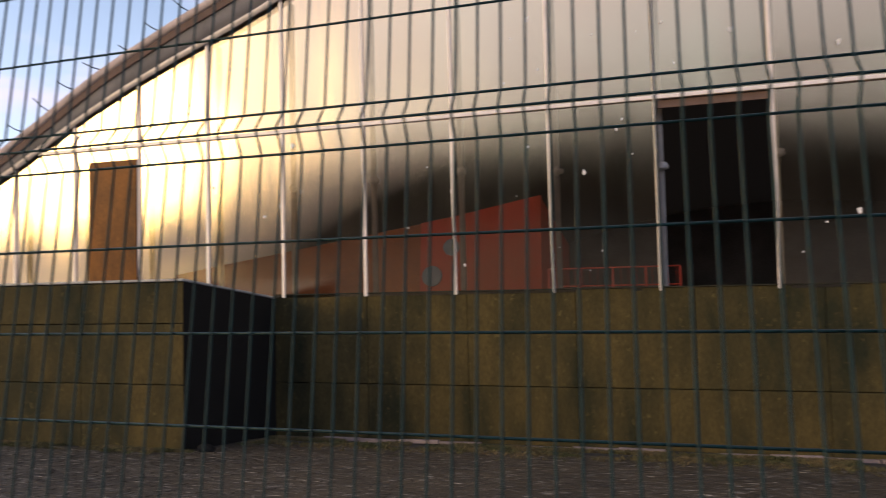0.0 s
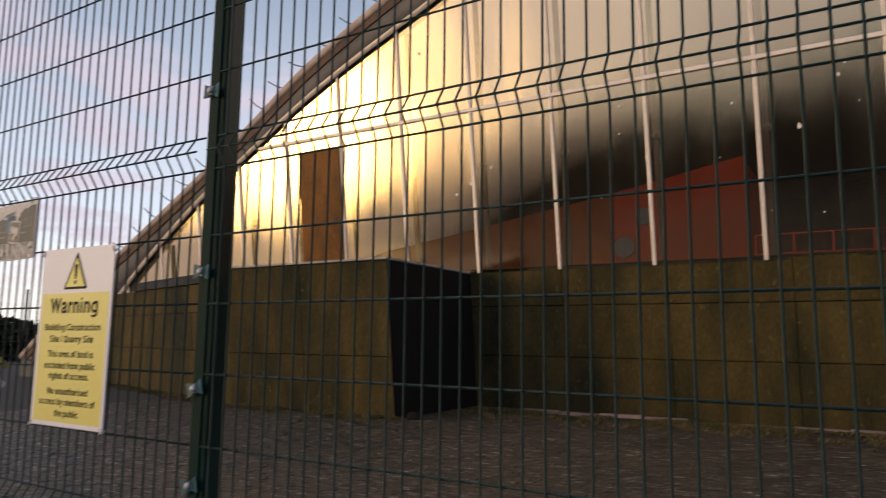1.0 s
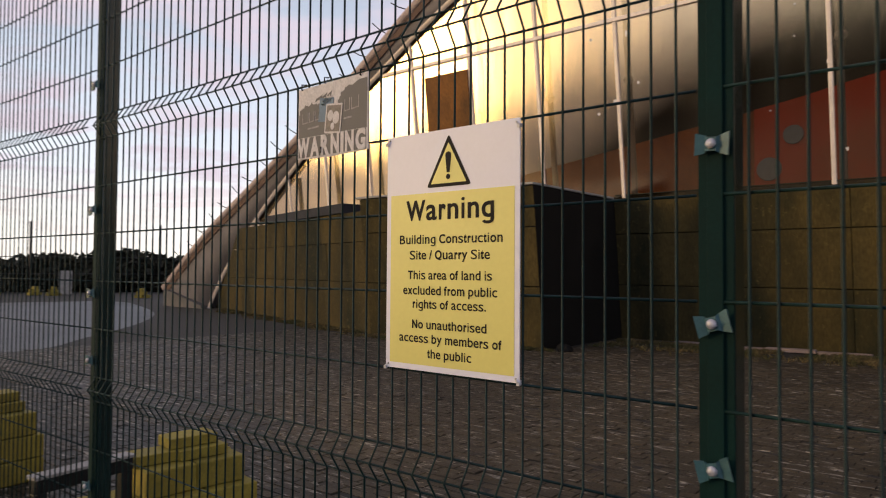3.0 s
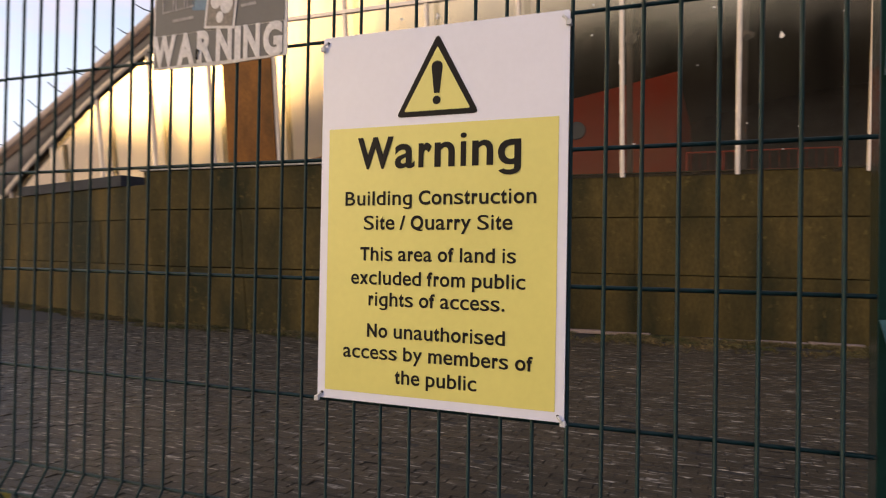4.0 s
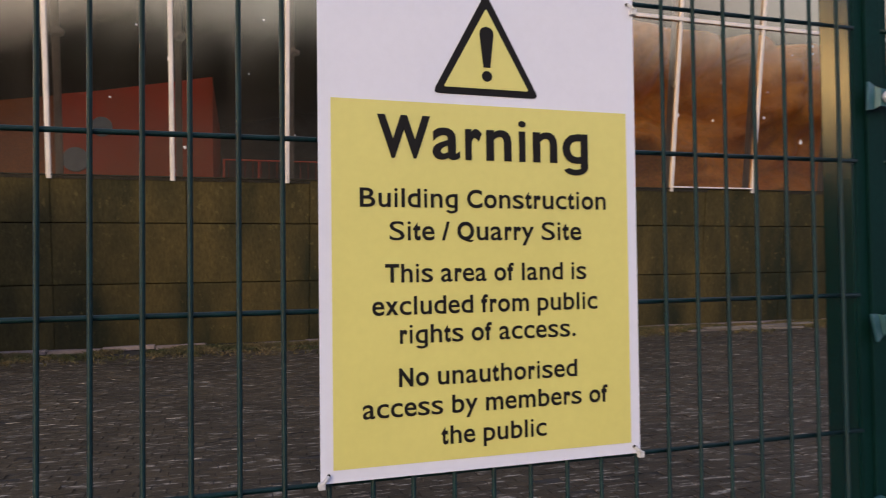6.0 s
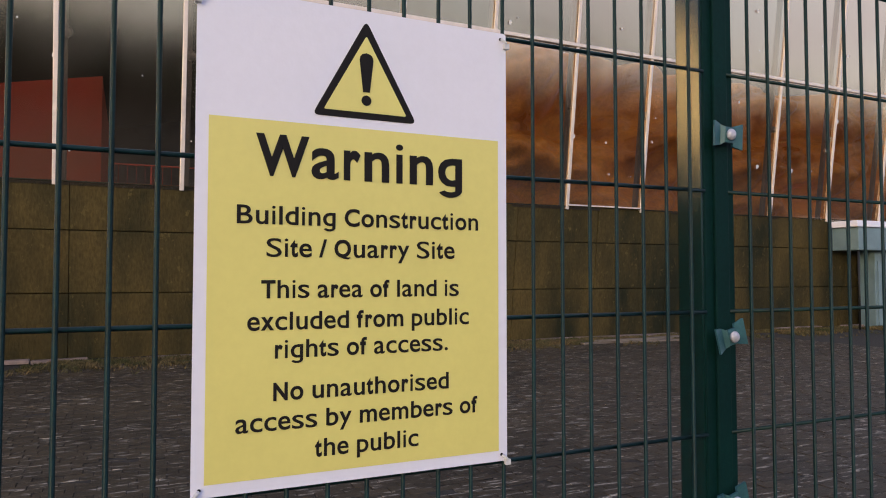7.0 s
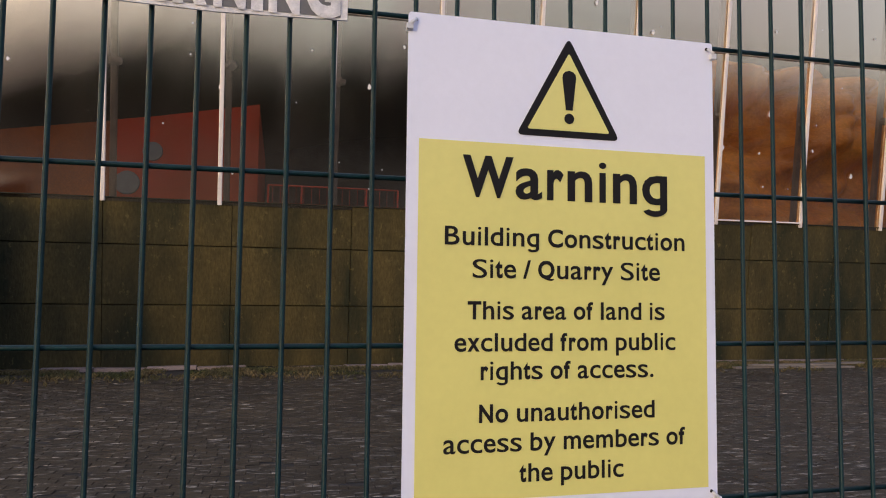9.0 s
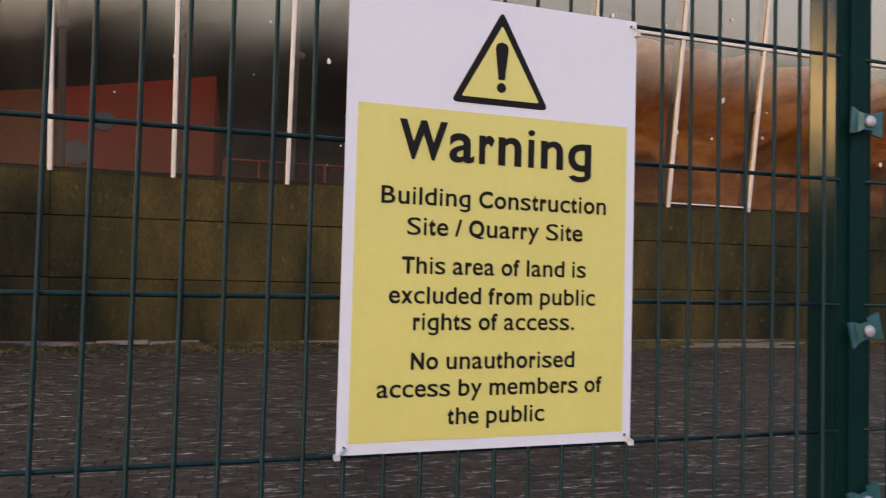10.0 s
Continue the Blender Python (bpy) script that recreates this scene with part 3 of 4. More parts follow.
def build_red_hoop():
    thing = empty("curved_duct", "bright red curved duct standing inside the glazing", "duct", at=(8.2, 15.6, 3.0))
    pts = smooth_curve([(0, 0, 0), (-0.05, 0, 0.9), (0.05, 0, 1.35), (0.45, 0, 1.6), (0.9, 0, 1.45)], 6)
    rod("duct", pts, 0.11, M_RAILRED, thing, sides=12)
    for i in (4, 12, 20):
        d = (pts[i + 1] - pts[i]).normalized() * 0.03
        rod("collar", [pts[i] - d, pts[i] + d], 0.13, M_RAILRED, thing, sides=12)


build_red_hoop()


def build_tarp():
    """A big crumpled sheet hung over the stage at the far half of the hall."""
    nx, nz = 170, 60
    vs, fs = [], []
    for j in range(nz + 1):
        for i in range(nx + 1):
            x = 8.8 + 21.0 * i / nx
            top = 8.3 + 0.3 * noise.noise((x * 0.3, 2.2, 0))
            f = j / nz
            z = 3.0 + (top - 3.0) * f
            u, v = x * 0.45 + z * 0.55, z * 0.5 - x * 0.22
            y = 15.9 + 1.1 * f
            y += 1.3 * noise.noise((u * 0.6, v * 1.0, 0)) - 1.1 * abs(noise.noise((u * 0.5 + 4, v * 1.7, 4))) - 0.5 * abs(noise.noise((u * 1.2, v * 3.2, 7))) - 0.12 * abs(noise.noise((x * 2.4, z * 3.0, 9)))
            vs.append((x, y, z))
    for j in range(nz):
        for i in range(nx):
            a = j * (nx + 1) + i
            fs.append((a, a + 1, a + nx + 2, a + nx + 1))
    ob = new("tarpaulin", mesh_of("tarpaulin", vs, fs, M_TARP, True))
    md = ob.modifiers.new("thick", "SOLIDIFY")
    md.thickness = 0.02
    return tagged(ob, "crumpled bronze tarpaulin draped behind the clear sheets", "tarpaulin")


build_tarp()

def build_splashes():
    r = random.Random(88)
    vs, fs = [], []
    for _ in range(90):
        x, z, s = r.uniform(-8, 20), r.uniform(3.6, 10), r.choice((0.015, 0.02, 0.03, 0.05))
        if 3.0 < x < 5.5 and z < 7.2:
            continue
        k = len(vs)
        for a in range(7):
            q = s * r.uniform(0.6, 1.3)
            zz = z + q * math.sin(a * 0.9) * 1.3
            vs.append((x + q * math.cos(a * 0.9), face_y(zz) - 0.03, zz))
        fs.append(tuple(range(k, k + 7)))
    ob = part("splash_marks", mesh_of("splash_marks", vs, fs, M_PAPER), M_PAPER, glazed_front, "small white splash marks on the sheets")


build_splashes()

# a brown board leaning behind the sheets and pale scuffs on the glazing
part("board", box(-11.3, -9.8, 13.265, 13.295, 3.22, 6.85, 0.01, Matrix.Rotation(radians(7.3), 4, "X")), material("brown_board", (0.26, 0.1, 0.016), 0.5, 0, 0.5, 0.8, 30, 0.05, spec=0.12, tint=(0.08, 0.028, 0.006), stretch=(1, 1, 0.4)), None)
tagged(bpy.data.objects["board"], "tall brown timber board fixed over the clear sheets", "board")

# ---------------------------------------------------------------- along the wall foot
wall_kerb = empty("kerb", "worn pinkish kerb stones along the wall foot", "kerb", kind="structure")
rnd = random.Random(11)
kerbs = [part("kerb_stone", box(0, 0.9, 0, 0.16, 0, 0.075, 0.012), M_KERB)]
kerbs[0].parent = wall_kerb
x, first = -4.4, True
while x < 24:
    ob = kerbs[0] if first else new("kerb_stone", kerbs[0].data)
    first = False
    ob.parent = wall_kerb
    ob.location = (x, 13.38 + rnd.uniform(-0.03, 0.03), GROUND_Z + rnd.uniform(-0.02, 0.012))
    ob.rotation_euler = (radians(rnd.uniform(-3, 3)), radians(rnd.uniform(-1, 1)), radians(rnd.uniform(-1.5, 1.5)))
    x += 0.92 if rnd.random() > 0.25 else 1.9


def grass_strip(name, label, area, count, hgt, seed):
    r = random.Random(seed)
    vs, fs = [], []
    for _ in range(count):
        cx, cy = area(r)
        if noise.noise((cx * 0.8, cy * 1.6, seed)) < -0.12:
            continue
        for b in range(6):
            a = r.uniform(0, 6.28)
            h = hgt * r.uniform(0.35, 1.0)
            px, py = cx + r.uniform(-0.05, 0.05), cy + r.uniform(-0.05, 0.05)
            lean = r.uniform(0.2, 0.9) * h
            w = 0.008
            k = len(vs)
            dx, dy = math.cos(a), math.sin(a)
            vs += [(px - dy * w, py + dx * w, GROUND_Z), (px + dy * w, py - dx * w, GROUND_Z), (px + dx * lean * 0.4, py + dy * lean * 0.4, GROUND_Z + h * 0.6), (px + dx * lean, py + dy * lean, GROUND_Z + h * 0.85)]
            fs += [(k, k + 1, k + 2), (k + 1, k + 3, k + 2)]
    return tagged(new(name, mesh_of(name, vs, fs, M_GRASS)), label, "grass", kind="stuff")


grass_strip("grass", "short dry grass and moss along the wall foot", lambda r: (r.uniform(-5.6, 26), 13.34 - abs(r.gauss(0, 0.6))), 13000, 0.11, 21)
grass_strip("grass", "short dry grass along the block and the angled wall", lambda r: (lambda x: (x, (10.42 if x > -10.7 else 10.45 + (-10.7 - x) * 0.29) - abs(r.gauss(0, 0.25))))(r.uniform(-22, -5.6)), 4000, 0.1, 22)

for x, y, a, ln, zz in ((10.6, 12.35, 3, 2.4, 0.0), (11.3, 12.2, -4, 2.0, 0.0), (10.9, 12.28, -1, 2.2, 0.045), (12.2, 12.45, 6, 1.5, 0.045)):
    bm = box(-ln / 2, ln / 2, -0.07, 0.07, 0, 0.042, 0.006)
    ob = part("plank", bm, M_PLANK)
    ob.location, ob.rotation_euler = (x, y, GROUND_Z + 0.012 + zz), (0, 0, radians(a))
    tagged(ob, "weathered loose plank lying on the paving", "plank", "planks by the wall foot")

# a small dark lump of rubble at the foot of the dark side wall
bm = bmesh.new()
bmesh.ops.create_icosphere(bm, subdivisions=2, radius=0.16)
for v in bm.verts:
    v.co *= 1 + 0.5 * noise.noise(v.co * 6)
    v.co.z = max(v.co.z * 0.7, -0.05)
ob = tagged(part("rubble", bm, M_DARKSIDE), "dark lump of rubble at the wall foot", "rubble")
ob.location = (-5.5, 10.6, GROUND_Z + 0.05)


def build_cabin():
    thing = empty("service_kiosk", "blue-grey metal kiosk with a white top against the mossy wall", "kiosk", at=(19.6, 13.0, GROUND_Z))
    part("body", box(1.25, 3.6, 0.0, 0.5, 0.0, 2.355, 0.02), M_CABIN, thing)
    part("canopy", box(0, 3.8, -0.35, 0.5, 2.36, 3.04, 0.02), M_CABIN, thing)
    part("top_board", box(-0.1, 3.9, -0.4, 0.5, 3.05, 3.24, 0.02), M_WHITE, thing, "white top board")
    part("door", box(1.35, 2.2, -0.03, 0.0, 0.05, 2.05, 0.01), M_CABIN, thing)
    rod("leg", [(0.05, -0.3, 0), (0.05, -0.3, 2.36)], 0.03, M_STEEL, thing)


build_cabin()

# ---------------------------------------------------------------- fence
WIRE_R = 0.0032
BREAKS = [(-0.05, 0.05), (0.95, 1.05), (2.05, 2.15), (2.95, 3.05)]
H_ROWS = [0.05, 0.15, 0.35, 0.55, 0.75, 0.95, 1.0, 1.05, 1.25, 1.45, 1.65, 1.85, 2.05, 2.10, 2.15, 2.35, 2.55, 2.75, 2.95, 3.0, 3.05]
FOLD = 0.032


def fold_y(z):
    for a, b in BREAKS:
        if a < z < b:
            return -FOLD * (1 - abs(z - (a + b) / 2) / ((b - a) / 2))
    return 0.0


def vertical_wire_mesh():
    pts = [(0, 0, 0.0)]
    for a, b in BREAKS[1:]:
        pts += [(0, 0, a), (0, -FOLD, (a + b) / 2), (0, 0, b)]
    pts.append((0, 0, 3.085))
    return mesh_of("vertical_wire", *tube(pts, WIRE_R * 0.95, 6), M_WIRE, True)


V_WIRE = vertical_wire_mesh()
POST_A, BAY = 0.822, 2.55
PANEL_LABEL = "green welded mesh fence panel with folded stiffening ridges"


def fence_panel(x0):
    thing = empty("mesh_fence", PANEL_LABEL, "fence", "mesh fence panels", at=(x0, 0, 0))
    wire = mesh_of("horizontal_wire", *tube([(0.015, 0, 0), (BAY - 0.03, 0, 0)], WIRE_R, 6), M_WIRE, True)
    for z in H_ROWS:
        ob = new("horizontal_wire", wire)
        ob.location, ob.parent = (0, fold_y(z) + WIRE_R * 1.6, z), thing
    for k in range(50):
        ob = new("vertical_wire", V_WIRE)
        ob.location, ob.parent = ((0.065 if x0 > 0 else 0.035) + 0.05 * k, -WIRE_R * 0.3, 0), thing
        ob.rotation_euler = (0, radians(random.uniform(-0.05, 0.05)), 0)
    return thing


PANELS = [fence_panel(POST_A - BAY * k) for k in (1, 0, 2)]
# the fence turns a little at the far post
PANELS[2].location.y, PANELS[2].rotation_euler.z = -0.09, radians(2.02)

CLIP_MESHES = {}


def clip_parts():
    if not CLIP_MESHES:
        # a bent saddle: two wings and a raised middle
        prof = [(-0.031, -0.004), (-0.014, 0.001), (-0.009, -0.005), (0.009, -0.005), (0.014, 0.001), (0.031, -0.004)]
        hh = [0.021, 0.017, 0.013, 0.013, 0.017, 0.022]
        vs, fs = [], []
        for dy in (0.0, 0.004):
            for (x, y), h in zip(prof, hh):
                vs += [(x, y + dy, -h), (x, y + dy, h)]
        for i in range(5):
            a = 2 * i
            fs += [(a, a + 1, a + 3, a + 2), (a + 12, a + 14, a + 15, a + 13), (a, a + 2, a + 14, a + 12), (a + 1, a + 13, a + 15, a + 3)]
        fs += [(0, 12, 13, 1), (10, 11, 23, 22)]
        CLIP_MESHES["saddle"] = mesh_of("saddle", vs, fs, M_CLIP)
        bm = bmesh.new()
        bmesh.ops.create_uvsphere(bm, u_segments=14, v_segments=8, radius=0.0095)
        for v in bm.verts:
            v.co.y = v.co.y * 0.6 - 0.009
        me = bpy.data.meshes.new("bolt")
        bm.to_mesh(me); bm.free()
        me.materials.append(M_BOLT)
        me.polygons.foreach_set("use_smooth", [True] * len(me.polygons))
        CLIP_MESHES["bolt"] = me
    return CLIP_MESHES


def fence_post(x, seed, heights):
    r = random.Random(seed)
    thing = empty("fence_post", "dark green square steel fence post with bolted clips", "post", "fence posts", at=(x, 0, GROUND_Z))
    part("tube", box(-0.032, 0.032, 0.012, 0.072, 0, 3.13, 0.004), M_POST, thing)
    # matt plate added over the glossy tube to keep sun glint off its front
    part("cover_plate", box(-0.0325, 0.0325, 0.007, 0.0118, 0.02, 3.12, 0.001), M_COVER, thing)
    part("cover_bar", box(-0.015, 0.015, 0.001, 0.0068, 0.02, 3.1, 0.0015), M_COVER, thing)
    part("cap", box(-0.032, 0.032, 0.01, 0.074, 3.13, 3.15, 0.006), M_STEEL, thing, "black plastic cap")
    for h in heights:
        clip = new("clip", clip_parts()["saddle"])
        clip.parent = thing
        clip.location, clip.rotation_euler = (0, -0.012, h - GROUND_Z), (0, radians(r.uniform(-16, 4)), 0)
        bolt = new("bolt", clip_parts()["bolt"])
        bolt.parent = clip
        tagged(clip, "teal steel saddle clip")
        tagged(bolt, "pale domed bolt head")
    return thing


fence_post(POST_A + 0.005, 2, (2.286, 1.742, 1.41, 1.144, 0.6, 2.8))
fence_post(POST_A - BAY, 3, (2.85, 2.28, 1.75, 1.40, 1.12, 0.6))
fence_post(POST_A - 2 * BAY, 4, (2.85, 2.28, 1.75, 1.40, 1.12, 0.6)).location.y = -0.09
fence_post(POST_A + BAY, 6, (2.85, 2.28, 1.75, 1.40, 1.12, 0.6))

# ---------------------------------------------------------------- signs


# advance, left and right ink edge of each letter of the sign's grotesque, per thousand
SET_WIDTH = {"a": (556, 29, 527), "b": (611, 61, 578), "c": (556, 34, 524), "d": (611, 34, 551), "e": (556, 25, 528), "f": (333, 13, 318),
             "g": (611, 40, 553), "h": (611, 65, 546), "i": (278, 69, 209), "l": (278, 69, 209), "m": (889, 64, 826), "n": (611, 65, 546),
             "o": (611, 34, 578), "p": (611, 62, 578), "r": (389, 64, 380), "s": (556, 30, 520), "t": (333, 10, 309), "u": (611, 66, 545),
             "x": (556, 15, 541), "y": (556, 10, 545)}
SET_CAPS = {"B": (722, 76, 669), "C": (722, 44, 684), "N": (722, 69, 654), "Q": (778, 44, 737), "S": (667, 39, 629), "T": (611, 14, 598),
            "W": (944, 8, 936), "A": (722, 20, 702), "R": (722, 76, 690), "I": (278, 64, 214), "G": (778, 44, 709), "/": (278, -20, 300), ".": (278, 64, 214), " ": (278, 0, 0)}


def glyph(ch, swell):
    """One letter of the built-in font, swollen all round, as flat points and faces."""
    cu = bpy.data.curves.new("letter", "FONT")
    cu.body, cu.resolution_u, cu.bevel_depth, cu.bevel_resolution = ch, 4, swell, 0
    ob = bpy.data.objects.new("letter", cu)
    scene.collection.objects.link(ob)
    bpy.context.view_layer.update()
    me = bpy.data.meshes.new_from_object(ob.evaluated_get(bpy.context.evaluated_depsgraph_get()))
    bpy.data.objects.remove(ob)
    bpy.data.curves.remove(cu)
    co = np.array([tuple(v.co) for v in me.vertices])
    fs = [tuple(p.vertices) for p in me.polygons]
    bpy.data.meshes.remove(me)
    return co, fs


def text_mesh(body, width, cap, mat, stem=0.115, name="lettering"):
    """Lettering of the given width and capital height, centred on x, on its baseline, in the xz plane:
    the built-in font, each letter drawn out to the sign's wider set, taller small letters and heavier stems."""
    vs, fs, pen = [], [], 0.0
    for ch in body:
        adv, lo, hi = (v / 1000 for v in (SET_CAPS.get(ch) or SET_WIDTH[ch]))
        if ch != " ":
            src = "q" if ch == "g" else ch
            co, _ = glyph(src, 0.0)
            w0 = co[:, 0].max() - co[:, 0].min()
            if ch in "il.I/":
                off = 0.025 if ch == "/" else 0.0
                half = {"/": (hi - lo) / 2, ".": stem * 0.62}.get(ch, stem * 0.5)
                mid = (lo + hi) / 2
                lo, hi = mid - half, mid + half
            else:
                r = stem / (hi - lo)
                off = min(max((r * w0 - 0.089) / (1 - r) / 2, 0.004), 0.034 if stem < 0.18 else 0.055)
            co, f = glyph(src, off)
            x0, x1 = co[:, 0].min(), co[:, 0].max()
            if ch == "t":
                ya, yb = (-0.009 - off, 0.449 + off, 0.542 + off), (-0.008, 0.532, 0.68)
            elif ch == "i":
                ya, yb = (0, 0.449, 0.53, 0.638), (0, 0.532, 0.602, 0.718)
            elif ch == "g":
                ya, yb = (-0.23 - off, -off, 0.449 + off), (-0.07, 0, 0.532)
            elif ch in SET_CAPS:
                ya, yb = (-0.139 - off, -off, 0.682 + off), (-0.07, 0, 0.718)
            else:
                ya, yb = (-0.23 - off, -off, 0.449 + off, 0.682 + off), (-0.21, 0, 0.532, 0.718)
            y = (co[:, 1] + 0.009) * 1.2 if ch == "." else np.interp(co[:, 1], ya, yb)
            x = pen + lo + (co[:, 0] - x0) * (hi - lo) / (x1 - x0)
            k = len(vs)
            vs += list(zip(x, y, co[:, 2]))
            fs += [tuple(q + k for q in p) for p in f]
            if ch == "g":      # open hook under the bowl
                k, n = len(vs), 14
                cx, ra = pen + (lo + hi) / 2, (hi - lo) / 2
                for m in range(n + 1):
                    w = -math.radians(158) * m / n
                    for d in (0.0, stem * (1 if m < 3 else 0.86)):
                        vs.append((cx + (ra - d) * math.cos(w), -0.062 + (0.152 - d * 0.82) * math.sin(w), 0.036))
                fs += [(k + 2 * m, k + 2 * m + 1, k + 2 * m + 3, k + 2 * m + 2) for m in range(n)]
        pen += adv
    P = np.array(vs)
    xa, xb = P[:, 0].min(), P[:, 0].max()
    return mesh_of(name, [((x - (xa + xb) / 2) * width / (xb - xa), -0.01 * d, y * cap / 0.718) for x, y, d in vs], fs, mat)


def plate(points, y, mat, name, thick=0.0004):
    n = len(points)
    vs = [(x, y, z) for x, z in points] + [(x, y + thick, z) for x, z in points]
    fs = [tuple(range(n)), tuple(range(2 * n - 1, n - 1, -1))] + [(i, i + n, (i + 1) % n + n, (i + 1) % n) for i in range(n)]
    return mesh_of(name, vs, fs, mat)


def round_poly(pts, r, n=4):
    out = []
    P = [Vector((x, z)) for x, z in pts]
    for i, p in enumerate(P):
        a, b = (P[i - 1] - p).normalized(), (P[(i + 1) % len(P)] - p).normalized()
        for k in range(n + 1):
            t = k / n
            q0, q1 = p + a * r, p + b * r
            q = (1 - t) ** 2 * q0 + 2 * t * (1 - t) * p + t * t * q1
            out.append((q.x, q.y))
    return out


SIGN_W, SIGN_H, SIGN_Z = 0.411, 0.594, 1.2555


def build_warning_sign():
    W, Hh = SIGN_W, SIGN_H
    thing = empty("warning_sign", "white and yellow site warning sign tied to the green mesh", "sign", at=(-0.005, -0.013, SIGN_Z))
    part("board", plate(round_poly([(0, 0), (W, 0), (W, Hh), (0, Hh)], 0.004), 0, M_WHITE, "board", 0.003), M_WHITE, thing)
    part("yellow_field", plate([(0.0145, 0.0145), (W - 0.0135, 0.0145), (W - 0.0135, 0.441), (0.0145, 0.441)], -0.0008, M_YELLOW, "yellow_field"), M_YELLOW, thing, "yellow printed field")
    c = W / 2
    part("triangle", plate(round_poly([(c - 0.0695, 0.4535), (c + 0.0695, 0.4535), (c, 0.5815)], 0.009), -0.0008, M_BLACK, "triangle"), M_BLACK, thing, "black triangle border")
    part("triangle_field", plate(round_poly([(c - 0.0553, 0.4618), (c + 0.0553, 0.4618), (c, 0.561)], 0.003), -0.0016, M_YELLOW, "triangle_field"), M_YELLOW, thing, "yellow triangle field")
    bar = [(c - 0.0045, 0.4880), (c + 0.0045, 0.4880), (c + 0.0092, 0.529)] + [(c + 0.0092 * math.cos(w), 0.5305 + 0.0080 * math.sin(w)) for w in (0.4, 0.9, 1.57, 2.24, 2.74)] + [(c - 0.0092, 0.529)]
    part("exclamation_bar", plate(bar, -0.0024, M_BLACK, "exclamation_bar"), M_BLACK, thing)
    part("exclamation_dot", plate([(c + 0.0066 * math.cos(2 * math.pi * k / 20), 0.4772 + 0.0066 * math.sin(2 * math.pi * k / 20)) for k in range(20)], -0.0024, M_BLACK, "exclamation_dot"), M_BLACK, thing)
    for body, x0, x1, cap, base, stem in (
            ("Warning", 0.0681, 0.3417, 0.0510, 0.3735, 0.148), ("Building Construction", 0.0471, 0.3660, 0.0224, 0.3152, 0.134), ("Site / Quarry Site", 0.0817, 0.3305, 0.0224, 0.2762, 0.134),
            ("This area of land is", 0.0761, 0.3368, 0.0218, 0.2266, 0.134), ("excluded from public", 0.0603, 0.3517, 0.0218, 0.1885, 0.134), ("rights of access.", 0.0930, 0.3204, 0.0218, 0.1547, 0.134),
            ("No unauthorised", 0.0914, 0.3216, 0.0218, 0.1044, 0.134), ("access by members of", 0.0482, 0.3642, 0.0218, 0.0697, 0.134), ("the public", 0.1421, 0.2784, 0.0218, 0.0333, 0.134)):
        ob = part("lettering", text_mesh(body, x1 - x0, cap, M_BLACK, stem), M_BLACK, thing)
        ob.location = ((x0 + x1) / 2, -0.0016, base)
    for x, z in ((0.009, 0.009), (W - 0.009, 0.009), (0.009, Hh - 0.009), (W - 0.009, Hh - 0.009)):
        sx = -1 if x < W / 2 else 1
        tie = rod("cable_tie", [(x, -0.003, z), (x + sx * 0.006, -0.006, z - 0.006), (x + sx * 0.010, 0.004, z - 0.012), (x + sx * 0.004, 0.013, z - 0.004)], 0.0022, M_TIE, thing, "white nylon cable tie")
        part("tie_head", box(-0.004, 0.004, -0.003, 0.003, -0.004, 0.004, 0.001), M_TIE, thing).location = (x + sx * 0.008, -0.003, z - 0.010)
        part("eyelet", plate([(x + 0.0022 * math.cos(2 * math.pi * k / 12), z + 0.0022 * math.sin(2 * math.pi * k / 12)) for k in range(12)], -0.0009, M_BLACK, "eyelet"), M_BLACK, thing)


build_warning_sign()


M_NAME = material("faded_print", (0.5, 0.46, 0.46), 0.7, 0, 0.6, 60, 200, 0.1)


